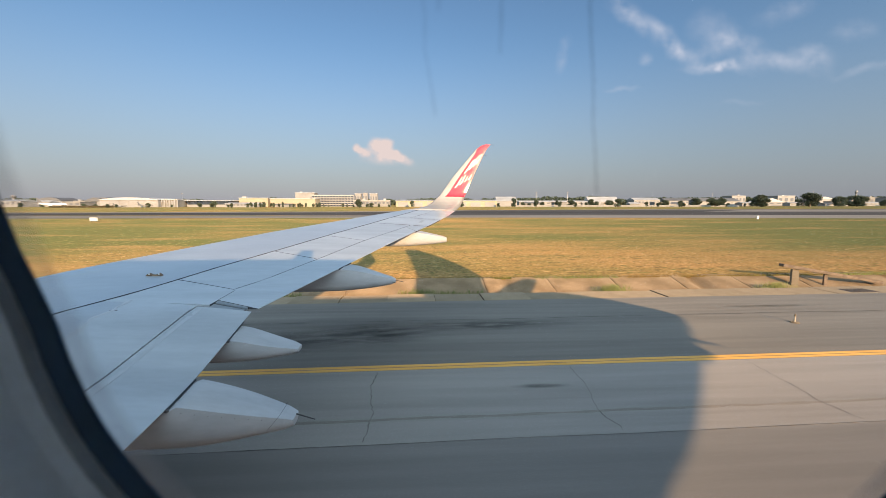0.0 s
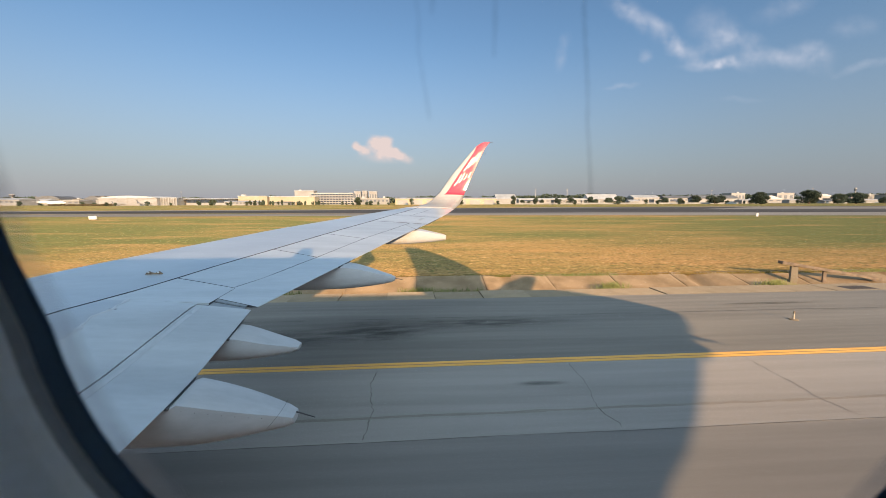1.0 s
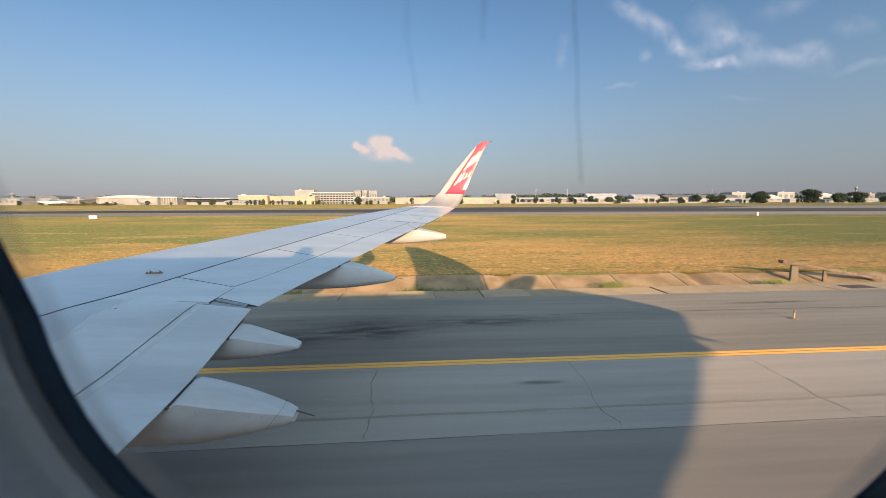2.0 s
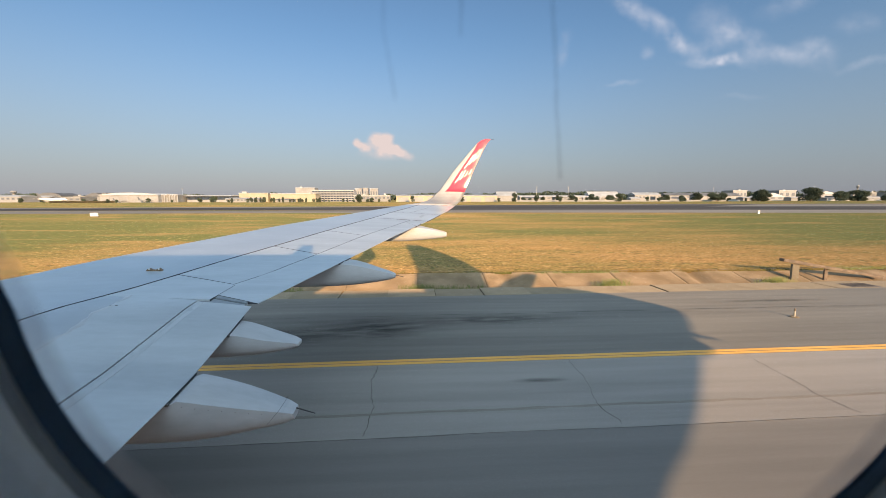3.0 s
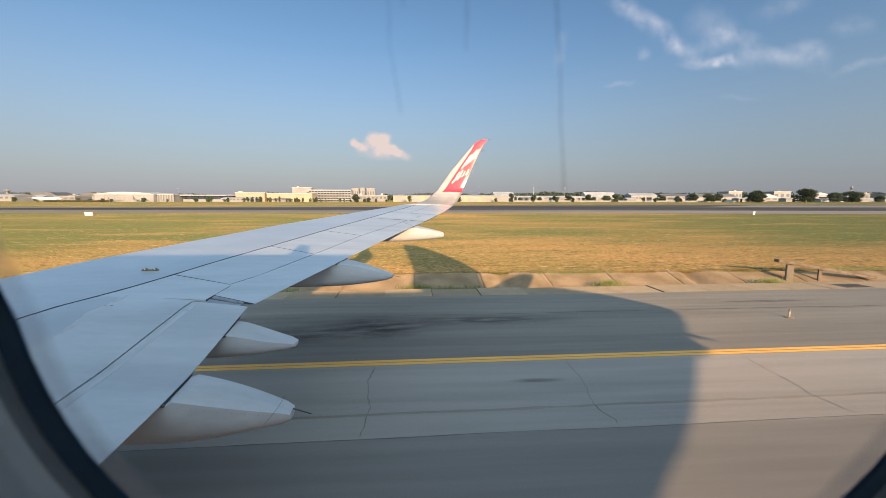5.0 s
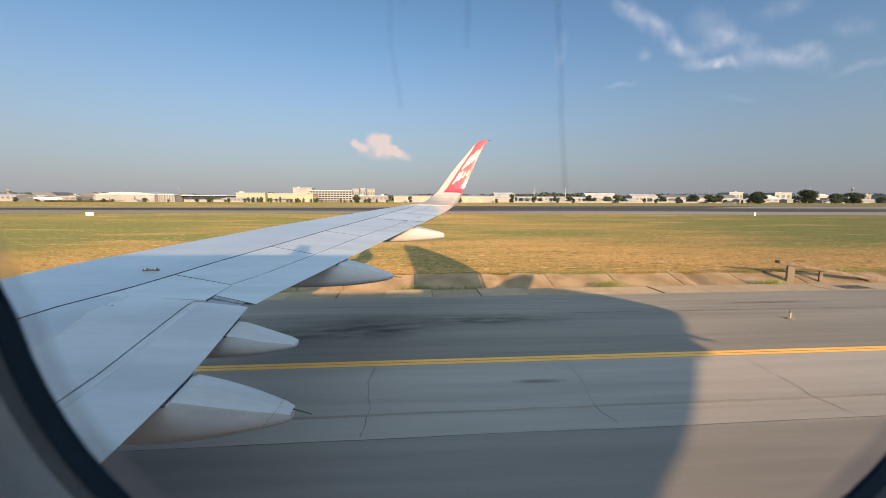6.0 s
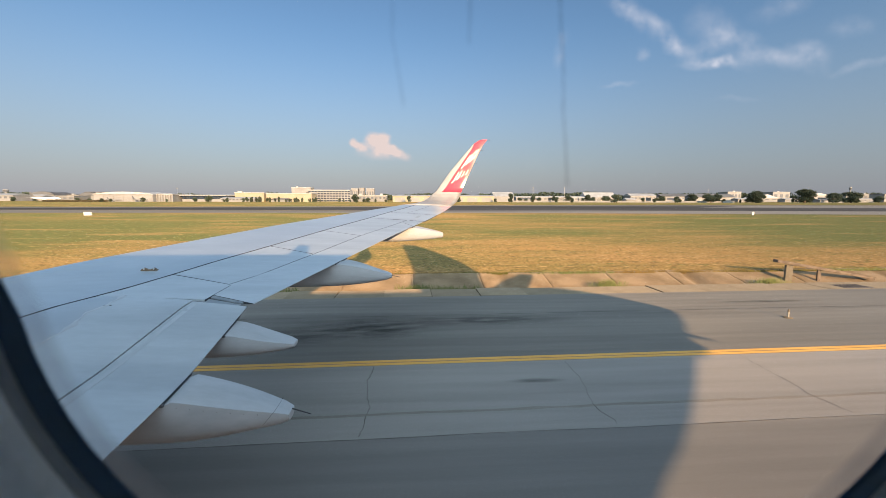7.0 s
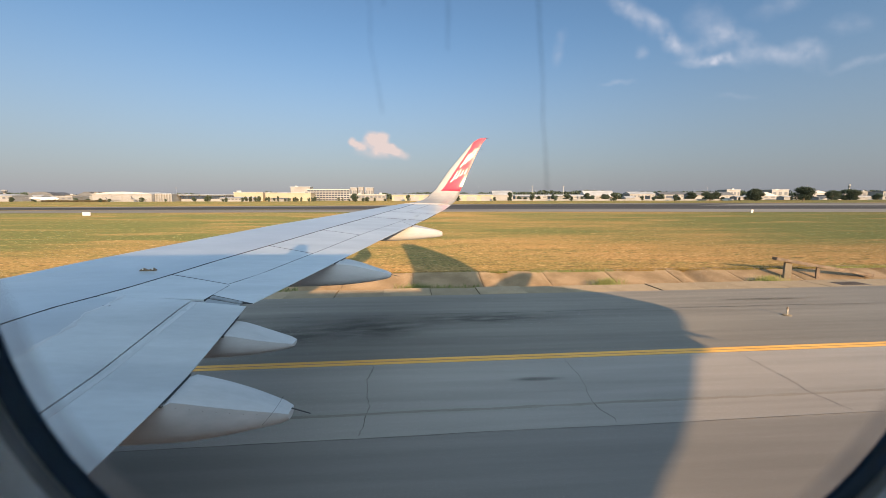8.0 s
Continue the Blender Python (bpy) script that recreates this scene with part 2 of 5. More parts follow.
def ground_material():
    m = bpy.data.materials.new("airfield_grass")
    m.use_nodes = True
    n, l = m.node_tree.nodes, m.node_tree.links
    b = n["Principled BSDF"]
    geo = n.new("ShaderNodeNewGeometry").outputs["Position"]

    def noise_at(scale, stretch, lo, hi, detail=5.0):
        mp = n.new("ShaderNodeMapping")
        mp.inputs["Scale"].default_value = stretch
        l.new(geo, mp.inputs["Vector"])
        t = n.new("ShaderNodeTexNoise")
        t.inputs["Scale"].default_value, t.inputs["Detail"].default_value = scale, detail
        l.new(mp.outputs[0], t.inputs["Vector"])
        r = n.new("ShaderNodeMapRange")
        r.inputs["From Min"].default_value, r.inputs["From Max"].default_value = lo, hi
        l.new(t.outputs["Fac"], r.inputs["Value"])
        return r.outputs[0]

    def mixed(fac, a, c):
        x = n.new("ShaderNodeMix")
        x.data_type = "RGBA"
        l.new(fac, x.inputs[0])
        for k, v in ((6, a), (7, c)):
            if isinstance(v, tuple):
                x.inputs[k].default_value = rgba(v)
            else:
                l.new(v, x.inputs[k])
        return x.outputs[2]

    # dry beside the drain, greener further out and to the rear, dry again beside the runway
    sep = n.new("ShaderNodeSeparateXYZ")
    l.new(geo, sep.inputs[0])

    def ramp(socket, stops):
        c = n.new("ShaderNodeFloatCurve")
        r = n.new("ShaderNodeMapRange")
        r.inputs["From Min"].default_value, r.inputs["From Max"].default_value = stops[0][0], stops[-1][0]
        l.new(socket, r.inputs["Value"])
        l.new(r.outputs[0], c.inputs["Value"])
        pts = c.mapping.curves[0].points
        span_ = stops[-1][0] - stops[0][0]
        for k, (v, h) in enumerate(stops):
            p = pts[k] if k < 2 else pts.new(0.5, 0.5)
            p.location = ((v - stops[0][0]) / span_, h)
            p.handle_type = "VECTOR"
        c.mapping.update()
        return c.outputs[0]

    def summed(a, c, k=1.0, clamp=False):
        x = n.new("ShaderNodeMath")
        x.operation = "MULTIPLY_ADD"
        x.use_clamp = clamp
        l.new(c, x.inputs[0])
        x.inputs[1].default_value = k
        l.new(a, x.inputs[2])
        return x.outputs[0]

    green = ramp(sep.outputs["Y"], ((22.0, 0.05), (27.0, 0.10), (34.0, 0.30), (44.0, 0.56), (75.0, 0.66), (100.0, 0.50), (118.0, 0.30), (300.0, 0.38)))
    green = summed(green, noise_at(0.055, (0.40, 1, 1), 0.36, 0.64), 0.80)
    green = summed(green, noise_at(0.35, (0.30, 1, 1), 0.35, 0.65), 0.34)
    green = summed(green, ramp(sep.outputs["X"], ((-60.0, 0.54), (-14.0, 0.42), (6.0, 0.0), (20.0, 0.13), (60.0, 0.46), (120.0, 0.56))), 0.8)
    less = n.new("ShaderNodeMath")
    less.operation = "SUBTRACT"
    less.use_clamp = True
    less.inputs[1].default_value = 0.58
    green = summed(green, noise_at(0.42, (0.025, 1, 1), 0.35, 0.65, 3.0), 0.16)
    l.new(green, less.inputs[0])
    col = mixed(less.outputs[0], (0.255, 0.156, 0.066), (0.080, 0.094, 0.034))
    col = mixed(noise_at(0.19, (0.26, 1, 1), 0.55, 0.74), col, (0.245, 0.158, 0.072))
    col = mixed(noise_at(2.1, (0.60, 1, 1), 0.57, 0.74), col, (0.350, 0.248, 0.118))
    col = mixed(noise_at(1.6, (0.55, 1, 1.7), 0.56, 0.70), col, (0.105, 0.078, 0.034))
    col = mixed(noise_at(2.6, (0.65, 1, 2.3), 0.57, 0.72), col, (0.078, 0.090, 0.027))
    fine = noise_at(5.5, (0.9, 1, 1), 0.30, 0.70, 9.0)
    fr = n.new("ShaderNodeMapRange")
    fr.inputs["To Min"].default_value, fr.inputs["To Max"].default_value = 0.52, 1.50
    l.new(fine, fr.inputs["Value"])
    hsv = n.new("ShaderNodeHueSaturation")
    l.new(col, hsv.inputs["Color"])
    l.new(fr.outputs[0], hsv.inputs["Value"])
    l.new(hsv.outputs[0], b.inputs["Base Color"])
    b.inputs["Roughness"].default_value = 0.95
    b.inputs["Diffuse Roughness"].default_value = 1.0
    b.inputs["Specular IOR Level"].default_value = 0.1
    bp = n.new("ShaderNodeBump")
    bp.inputs["Strength"].default_value, bp.inputs["Distance"].default_value = 0.25, 0.06
    l.new(fine, bp.inputs["Height"])
    l.new(bp.outputs[0], b.inputs["Normal"])
    return m


GRASS = ground_material()


def see_through(name, colour, amount, scale, stretch=(1, 1, 1), gloss=False, lit_through=False):
    """A dirty film: mostly clear, with noise deciding where dirt sits; or clean glass with a Fresnel gloss."""
    m = bpy.data.materials.new(name)
    m.use_nodes = True
    n, l = m.node_tree.nodes, m.node_tree.links
    out = n["Material Output"]
    clear = n.new("ShaderNodeBsdfTransparent")
    mx = n.new("ShaderNodeMixShader")
    l.new(clear.outputs[0], mx.inputs[1])
    if gloss:
        g = n.new("ShaderNodeBsdfGlass")
        g.inputs["Roughness"].default_value, g.inputs["IOR"].default_value = 0.0, 1.05
        mx.inputs[0].default_value = 1.0
        l.new(g.outputs[0], mx.inputs[2])
    else:
        d = n.new("ShaderNodeBsdfTranslucent" if lit_through else "ShaderNodeBsdfDiffuse")
        d.inputs["Color"].default_value = rgba(colour)
        tc = n.new("ShaderNodeTexCoord")
        mp = n.new("ShaderNodeMapping")
        mp.inputs["Scale"].default_value = stretch
        l.new(tc.outputs["Object"], mp.inputs["Vector"])
        t = n.new("ShaderNodeTexNoise")
        t.inputs["Scale"].default_value = scale
        l.new(mp.outputs[0], t.inputs["Vector"])
        r = n.new("ShaderNodeMapRange")
        r.inputs["From Min"].default_value, r.inputs["From Max"].default_value = 0.35, 0.65
        r.inputs["To Min"].default_value, r.inputs["To Max"].default_value = amount * 0.4, amount
        l.new(t.outputs["Fac"], r.inputs["Value"])
        l.new(r.outputs[0], mx.inputs[0])
        l.new(d.outputs[0], mx.inputs[2])
    l.new(mx.outputs[0], out.inputs["Surface"])
    return m


FROST = see_through("frosted_pane_edge", (0.46, 0.42, 0.39), 0.125, 25, lit_through=True)
GLASS = see_through("window_acrylic", (1, 1, 1), 0, 1, gloss=True)
SMEAR = see_through("water_streak", (0.05, 0.05, 0.06), 0.32, 60, (1, 1, 0.3))
SMEAR_FAINT = see_through("faint_streak", (0.05, 0.05, 0.06), 0.16, 60, (1, 1, 0.3))


# ---- mesh helpers ----
def add_to(name, bm, material, parent=None, label="", smooth=False):
    me = bpy.data.meshes.new(name)
    bmesh.ops.recalc_face_normals(bm, faces=bm.faces)
    if smooth:
        for f in bm.faces:
            f.smooth = True
    bm.to_mesh(me)
    bm.free()
    mats = material if isinstance(material, (list, tuple)) else [material]
    for k in mats:
        me.materials.append(k)
    ob = new(name, me)
    if parent:
        ob.parent = parent
    if label:
        ob["label"] = label
    return ob


def part(name, bm, material, parent, label="", smooth=False):
    return add_to(name, bm, material, parent, label, smooth)


def thing(name, label, category, group="", at=(0, 0, 0), turn=0.0):
    e = new(name)
    e.empty_display_size = 0.2
    e.matrix_basis = pose(at[0], at[1], at[2], 0, 0, turn)
    return tagged(e, label, category, group)


def box(bm, x0, x1, y0, y1, z0, z1, bevel=0.0):
    b2 = bmesh.new()
    bmesh.ops.create_cube(b2, size=1.0)
    for v in b2.verts:
        v.co = Vector(((x0 + x1) / 2 + v.co.x * (x1 - x0), (y0 + y1) / 2 + v.co.y * (y1 - y0), (z0 + z1) / 2 + v.co.z * (z1 - z0)))
    if bevel:
        bmesh.ops.bevel(b2, geom=list(b2.edges), offset=bevel, segments=2, affect="EDGES", profile=0.5)
    tmp = bpy.data.meshes.new("tmp")
    b2.to_mesh(tmp)
    b2.free()
    bm.from_mesh(tmp)
    bpy.data.meshes.remove(tmp)
    return bm


def loft(rings, closed=True, cap=True):
    """A skin through rings of points of equal count."""
    bm = bmesh.new()
    vs = [[bm.verts.new(p) for p in r] for r in rings]
    n = len(rings[0])
    for a, c in zip(vs, vs[1:]):
        for i in range(n if closed else n - 1):
            j = (i + 1) % n
            bm.faces.new((a[i], a[j], c[j], c[i]))
    if cap and closed:
        bm.faces.new(vs[0])
        bm.faces.new(vs[-1][::-1])
    return bm


def tube(bm, p, q, r0, r1, sides=8):
    p, q = Vector(p), Vector(q)
    rot = (q - p).to_track_quat("Z", "Y").to_matrix()
    rings = []
    for c, r in ((p, r0), (q, r1)):
        rings.append([bm.verts.new(c + rot @ Vector((r * math.cos(2 * math.pi * k / sides), r * math.sin(2 * math.pi * k / sides), 0))) for k in range(sides)])
    for k in range(sides):
        j = (k + 1) % sides
        bm.faces.new((rings[0][k], rings[0][j], rings[1][j], rings[1][k]))
    bm.faces.new(rings[0][::-1])
    bm.faces.new(rings[1])
    return bm


def lerp(a, b, t):
    return a + (b - a) * t


def interp(v, xs, ys):
    return float(np.interp(v, xs, ys))


# ---- ground, pavement and drain ----
def strip(name, material, y0, y1, z, x0=-2500.0, x1=2500.0, label="", category="", thick=0.0):
    bm = bmesh.new()
    if thick:
        box(bm, x0, x1, y0, y1, z - thick, z)
    else:
        vs = [bm.verts.new(c) for c in ((x0, y0, z), (x1, y0, z), (x1, y1, z), (x0, y1, z))]
        bm.faces.new(vs)
    return tagged(add_to(name, bm, material), label, category, kind="structure")


def build_ground():
    bm = bmesh.new()
    ys = [-900.0, -60.0, 17.0, 19.32, 19.5, 20.4, 20.9, 22.0, 23.15, 23.30, 23.6, 25.0, 28.0, 34.0, 45.0, 70.0, 130.0, 260.0, 600.0, 1500.0, 4800.0]
    zs_ = [-0.4, -0.4, -0.4, -0.45, -0.7, -0.85, -0.9, -0.85, -0.45, -0.02, 0.03, 0.05, 0.03, 0.0, 0.0, 0.0, 0.0, 0.0, 0.0, 0.0, 0.0]
    xs = [-4500.0, -1200.0, -400.0, -120.0] + [-60.0 + 1.5 * k for k in range(121)] + [200.0, 500.0, 1300.0, 4500.0]
    rows = []
    for y, z in zip(ys, zs_):
        row = []
        for x in xs:
            w = 0.05 * noise.noise(Vector((x * 0.35, y * 0.5, 0))) if 23.3 < y < 40 and -60 <= x <= 120 else 0.0
            row.append(bm.verts.new((x, y, z + w)))
        rows.append(row)
    for a, c in zip(rows, rows[1:]):
        for i in range(len(xs) - 1):
            bm.faces.new((a[i], a[i + 1], c[i + 1], c[i]))
    return tagged(add_to("ground", bm, GRASS), "airfield ground of dry tan and green mown grass", "ground", kind="structure")


ground = build_ground()
taxiway = strip("taxiway", ASPHALT, -60.0, 6.93, 0.0, label="worn grey asphalt taxiway with fine gravel grain", category="taxiway", thick=0.25)
taxi_lane = strip("taxiway_lane", LANE, 6.93, 10.24, 0.003, label="paler asphalt paving lane of the taxiway", category="taxiway", thick=0.25)
shoulder = strip("taxiway_shoulder", SHOULDER, 10.24, 17.75, 0.0, label="dark stained asphalt shoulder beside the taxiway", category="taxiway shoulder", thick=0.25)
for yy in (10.25, 10.437):
    strip("edge_line", YELLOW, yy, yy + 0.158, 0.008, label="worn yellow taxiway edge line painted on asphalt", category="road marking")


def ragged(name, material, parent, x0, x1, y, half, z, step=0.35, seed=0, wander=0.03, label=""):
    """A long narrow seam of tar with uneven edges, along x."""
    bm = bmesh.new()
    rnd = random.Random(seed)
    a = c = None
    x = x0
    while x <= x1:
        mid = y + wander * noise.noise(Vector((x * 0.3, seed, 0)))
        w0, w1 = half * rnd.uniform(0.4, 1.3), half * rnd.uniform(0.4, 1.3)
        p, q = bm.verts.new((x, mid - w0, z)), bm.verts.new((x, mid + w1, z))
        if a:
            bm.faces.new((a, p, q, c))
        a, c = p, q
        x += step * rnd.uniform(0.6, 1.4)
    return part(name, bm, material, parent, label)


ragged("tar_seam", TAR, taxiway, -40, 60, 6.93, 0.010, 0.007, seed=1, label="thin dark tar seam")
ragged("tar_seam", FADED, taxi_lane, -40, 60, 7.78, 0.055, 0.007, seed=2)
ragged("tar_seam", TAR, shoulder, -50, 80, 14.78, 0.045, 0.005, seed=3, wander=0.06)


def crack(parent, pts, half, z, seed):
    """A jagged crack that wanders between its corners, open wider in places."""
    bm = bmesh.new()
    rnd = random.Random(seed)
    a = c = None
    off, w = 0.0, half
    for (xa, ya), (xb, yb) in zip(pts, pts[1:]):
        for k in range(16):
            t = k / 16
            off = 0.85 * off + rnd.uniform(-0.028, 0.028)
            w = 0.5 * w + 0.5 * half * rnd.choice((0.35, 0.7, 1.2, 2.4))
            x, y = lerp(xa, xb, t) + off, lerp(ya, yb, t)
            p, q = bm.verts.new((x - w, y, z)), bm.verts.new((x + w, y, z))
            if a:
                bm.faces.new((a, p, q, c))
            a, c = p, q
    return part("crack", bm, TAR, parent, "dark jagged transverse crack")


crack(taxi_lane, [(-0.95, 10.2), (-1.0, 9.1), (-0.85, 8.1), (-0.98, 6.95)], 0.008, 0.008, 5)
crack(taxi_lane, [(4.25, 10.2), (4.15, 9.0), (4.0, 7.8), (4.1, 7.0)], 0.006, 0.008, 6)
crack(taxi_lane, [(9.4, 10.2), (9.3, 9.0), (9.1, 7.8), (9.2, 7.0)], 0.005, 0.008, 7)


def oily_film():
    """A dark film on the paving: dense in the middle, broken into streaks towards its rim."""
    m = bpy.data.materials.new("oily_stain")
    m.use_nodes = True
    n, l = m.node_tree.nodes, m.node_tree.links
    tc = n.new("ShaderNodeTexCoord")
    mp = n.new("ShaderNodeMapping")
    mp.vector_type = "TEXTURE"
    mp.inputs["Location"].default_value, mp.inputs["Scale"].default_value = (0.5, 0.5, 0), (0.5, 0.5, 1e6)
    l.new(tc.outputs["Generated"], mp.inputs["Vector"])
    ln = n.new("ShaderNodeVectorMath")
    ln.operation = "LENGTH"
    l.new(mp.outputs[0], ln.inputs[0])
    fade = n.new("ShaderNodeMapRange")
    fade.interpolation_type = "SMOOTHSTEP"
    fade.inputs["From Min"].default_value, fade.inputs["From Max"].default_value = 1.0, 0.1
    l.new(ln.outputs["Value"], fade.inputs["Value"])
    ms = n.new("ShaderNodeMapping")
    ms.inputs["Scale"].default_value = (0.26, 1.0, 1.0)
    l.new(tc.outputs["Object"], ms.inputs["Vector"])
    t = n.new("ShaderNodeTexNoise")
    t.inputs["Scale"].default_value, t.inputs["Detail"].default_value = 3.2, 6.0
    l.new(ms.outputs[0], t.inputs["Vector"])
    r = n.new("ShaderNodeMapRange")
    r.inputs["From Min"].default_value, r.inputs["From Max"].default_value = 0.30, 0.62
    l.new(t.outputs["Fac"], r.inputs["Value"])
    mul = n.new("ShaderNodeMath")
    mul.operation = "MULTIPLY"
    l.new(fade.outputs[0], mul.inputs[0])
    l.new(r.outputs[0], mul.inputs[1])
    part_ = n.new("ShaderNodeMath")
    part_.operation = "MULTIPLY"
    part_.inputs[1].default_value = 0.55
    l.new(mul.outputs[0], part_.inputs[0])
    b = n["Principled BSDF"]
    b.inputs["Base Color"].default_value = rgba((0.085, 0.082, 0.076))
    b.inputs["Roughness"].default_value = 0.7
    b.inputs["Specular IOR Level"].default_value = 0.2
    l.new(part_.outputs[0], b.inputs["Alpha"])
    return m


OILY = oily_film()


def stain(parent, cx, cy, lx, ly):
    """A flat oily patch drawn out along the taxiway."""
    bm = bmesh.new()
    bm.faces.new([bm.verts.new((cx + a * lx, cy + b * ly, 0.008)) for a, b in ((-1, -1), (1, -1), (1, 1), (-1, 1))])
    return part("oil_stain", bm, OILY, parent, "dark oily stain drawn out in streaks")


# slabs along the pavement edge and the lining of the drain
def slab_row():
    edge = tagged(new("pavement_edge"), "row of concrete slabs along the taxiway shoulder", "pavement edge", kind="structure")
    meshes = []
    for k in range(3):
        bm = box(bmesh.new(), -1.092, 1.092, 17.752, 19.3, -0.3, 0.0, 0.010)
        rnd = random.Random(k)
        for v in bm.verts:
            v.co.x += rnd.uniform(-0.012, 0.012)
            if v.co.y > 19:
                v.co.y += rnd.uniform(-0.03, 0.03)
        me = bpy.data.meshes.new("slab")
        bm.to_mesh(me)
        bm.free()
        me.materials.append(SLAB)
        meshes.append(me)
    rnd = random.Random(11)
    for k in range(60):
        s = new("slab", meshes[k % 3])
        s.parent = edge
        s.matrix_basis = pose(-44 + 2.2 * k, 0, -0.016 + rnd.uniform(-0.005, 0.005), rnd.uniform(-0.1, 0.1), rnd.uniform(-0.15, 0.15), rnd.uniform(-0.15, 0.15))
    return edge


def drain_lining():
    d = tagged(new("drain"), "open roadside drain lined with weathered sloping concrete panels", "drain", kind="structure")
    rnd = random.Random(21)
    profile = ((23.26, 0.035), (23.12, 0.005), (22.75, -0.085), (22.25, -0.215), (21.6, -0.39), (20.95, -0.57))
    w, n = 3.85, 20
    for k in range(34):
        bm = bmesh.new()
        dip, at, wide = (rnd.uniform(0.22, 0.36), rnd.uniform(0.3, 0.7), 0.11) if k % 3 == 1 else (rnd.uniform(0.0, 0.09), rnd.uniform(0.3, 0.7), 0.3)
        cols = []
        for i in range(n + 1):
            u = i / n
            x = -w / 2 + 0.001 + (w - 0.002) * u
            sag = dip * math.exp(-((u - at) / wide) ** 2) * min(1.0, 7 * u * (1 - u))
            col = []
            for j, (y, z) in enumerate(profile):
                rough = 0.05 * noise.noise(Vector(((x + w * k) * 0.9, y * 1.1, 4)))
                edge = 0.06 * noise.noise(Vector(((x + w * k) * 1.3, 9, 0))) if j < 2 else 0.0
                col.append((x, y + edge + sag * 0.5, z - sag * (0.35, 0.5, 0.9, 1.0, 0.8, 0.4)[j] + rough * (j > 0)))
            cols.append(col)
        m = len(profile)
        up = [[bm.verts.new(p) for p in col] for col in cols]
        dn = [[bm.verts.new((p[0], p[1], p[2] - 0.12)) for p in col] for col in cols]
        for i in range(n):
            for j in range(m - 1):
                bm.faces.new((up[i][j], up[i + 1][j], up[i + 1][j + 1], up[i][j + 1])).smooth = True
                bm.faces.new((dn[i][j], dn[i][j + 1], dn[i + 1][j + 1], dn[i + 1][j]))
            for j in (0, m - 1):
                bm.faces.new((up[i][j], up[i + 1][j], dn[i + 1][j], dn[i][j]))
        for i in (0, n):
            for j in range(m - 1):
                bm.faces.new((up[i][j], up[i][j + 1], dn[i][j + 1], dn[i][j]))
        p = part("lining_panel", bm, DRAIN, d)
        p.matrix_basis = pose(-44 + w * k, rnd.uniform(-0.008, 0.008), rnd.uniform(-0.005, 0.005), 0, rnd.uniform(-0.06, 0.06), rnd.uniform(-0.06, 0.06))
    return d


# runway across the grass, and the service taxiway's pale edges
def field(name, material, near, far, z, label):
    """Pavement between two bent edges, each given as (x, y) corners."""
    bm = bmesh.new()
    bm.faces.new([bm.verts.new((x, y, z)) for x, y in (*near, *reversed(far))])
    return tagged(add_to(name, bm, material), label, "runway", kind="structure")


field("runway_shoulder_near", RUNEDGE, ((-1500, 125), (20, 125), (70, 119), (180, 105), (1500, 95)), ((-1500, 154), (20, 150), (70, 152), (180, 140), (1500, 140)), 0.02, "pale concrete shoulder of the runway")
field("runway", RUNWAY, ((-1500, 158), (-70, 155), (20, 149), (70, 151), (180, 141), (1500, 141)), ((-1500, 188), (-165, 188), (-20, 206), (30, 250), (190, 276), (1500, 276)), 0.025, "dark rubber-streaked asphalt runway")
field("runway_shoulder_far", RUNEDGE, ((-1500, 187), (-165, 187), (-20, 205), (30, 249), (190, 275), (1500, 275)), ((-1500, 206), (-165, 206), (-20, 226), (30, 262), (190, 292), (1500, 292)), 0.02, "pale concrete far shoulder of the runway")
field("runway_apron", RUNEDGE, ((150, 205), (1500, 150)), ((230, 262), (1500, 262)), 0.035, "pale worn concrete patch across the runway")


# ---- the airplane ----
AXIS_Y, AXIS_Z, RAD = -1.66, 3.92, 1.975
airplane = thing("airplane", "white airliner with grey wing and red winglet on the taxiway", "airplane")


def x_trail(y):
    return interp(y, [1.5, 4.60, 4.66, 15.5], [-1.912, -1.884, -1.848, 1.66])


def x_crest(y):
    return -5.5 + 0.60 * (y - 5.9)


def z_trail(y):
    return interp(y, [0.0, 1.5, 2.43, 3.04, 3.4, 4.62, 6.62, 9, 11.5, 13.5, 15.2], [2.60, 2.72, 2.81, 2.87, 2.92, 3.19, 3.38, 3.6, 3.79, 3.98, 4.22])


def z_crest(y):
    return interp(y, [0.0, 1.5, 4, 5.89, 6.5, 7.57, 9.76, 13.84, 15.2], [2.75, 2.9, 3.13, 3.31, 3.40, 3.52, 3.76, 4.11, 4.24])


def z_wing(x, y):
    c = x_trail(y) - x_crest(y)
    u = (x_trail(y) - x) / c
    return z_trail(y) + (z_crest(y) - z_trail(y)) * u + 0.03 * c * u * (1 - u)


def line_a(y):
    return interp(y, [0.2, 4.38, 5.17, 6.05, 7.83, 9.67, 12.78, 13.9, 14.7], [-5.6, -4.03, -3.62, -3.3, -2.57, -1.85, -0.69, -0.22, 0.12])


def line_b(y):
    return interp(y, [0.2, 3.05, 4.53, 4.8, 5.3, 5.84, 7.06, 8.64, 10.07, 11.22, 11.36, 12.54, 14.7], [-2.64, -2.63, -2.57, -2.55, -2.45, -2.18, -1.73, -1.19, -0.62, -0.20, -0.60, -0.24, 0.70])


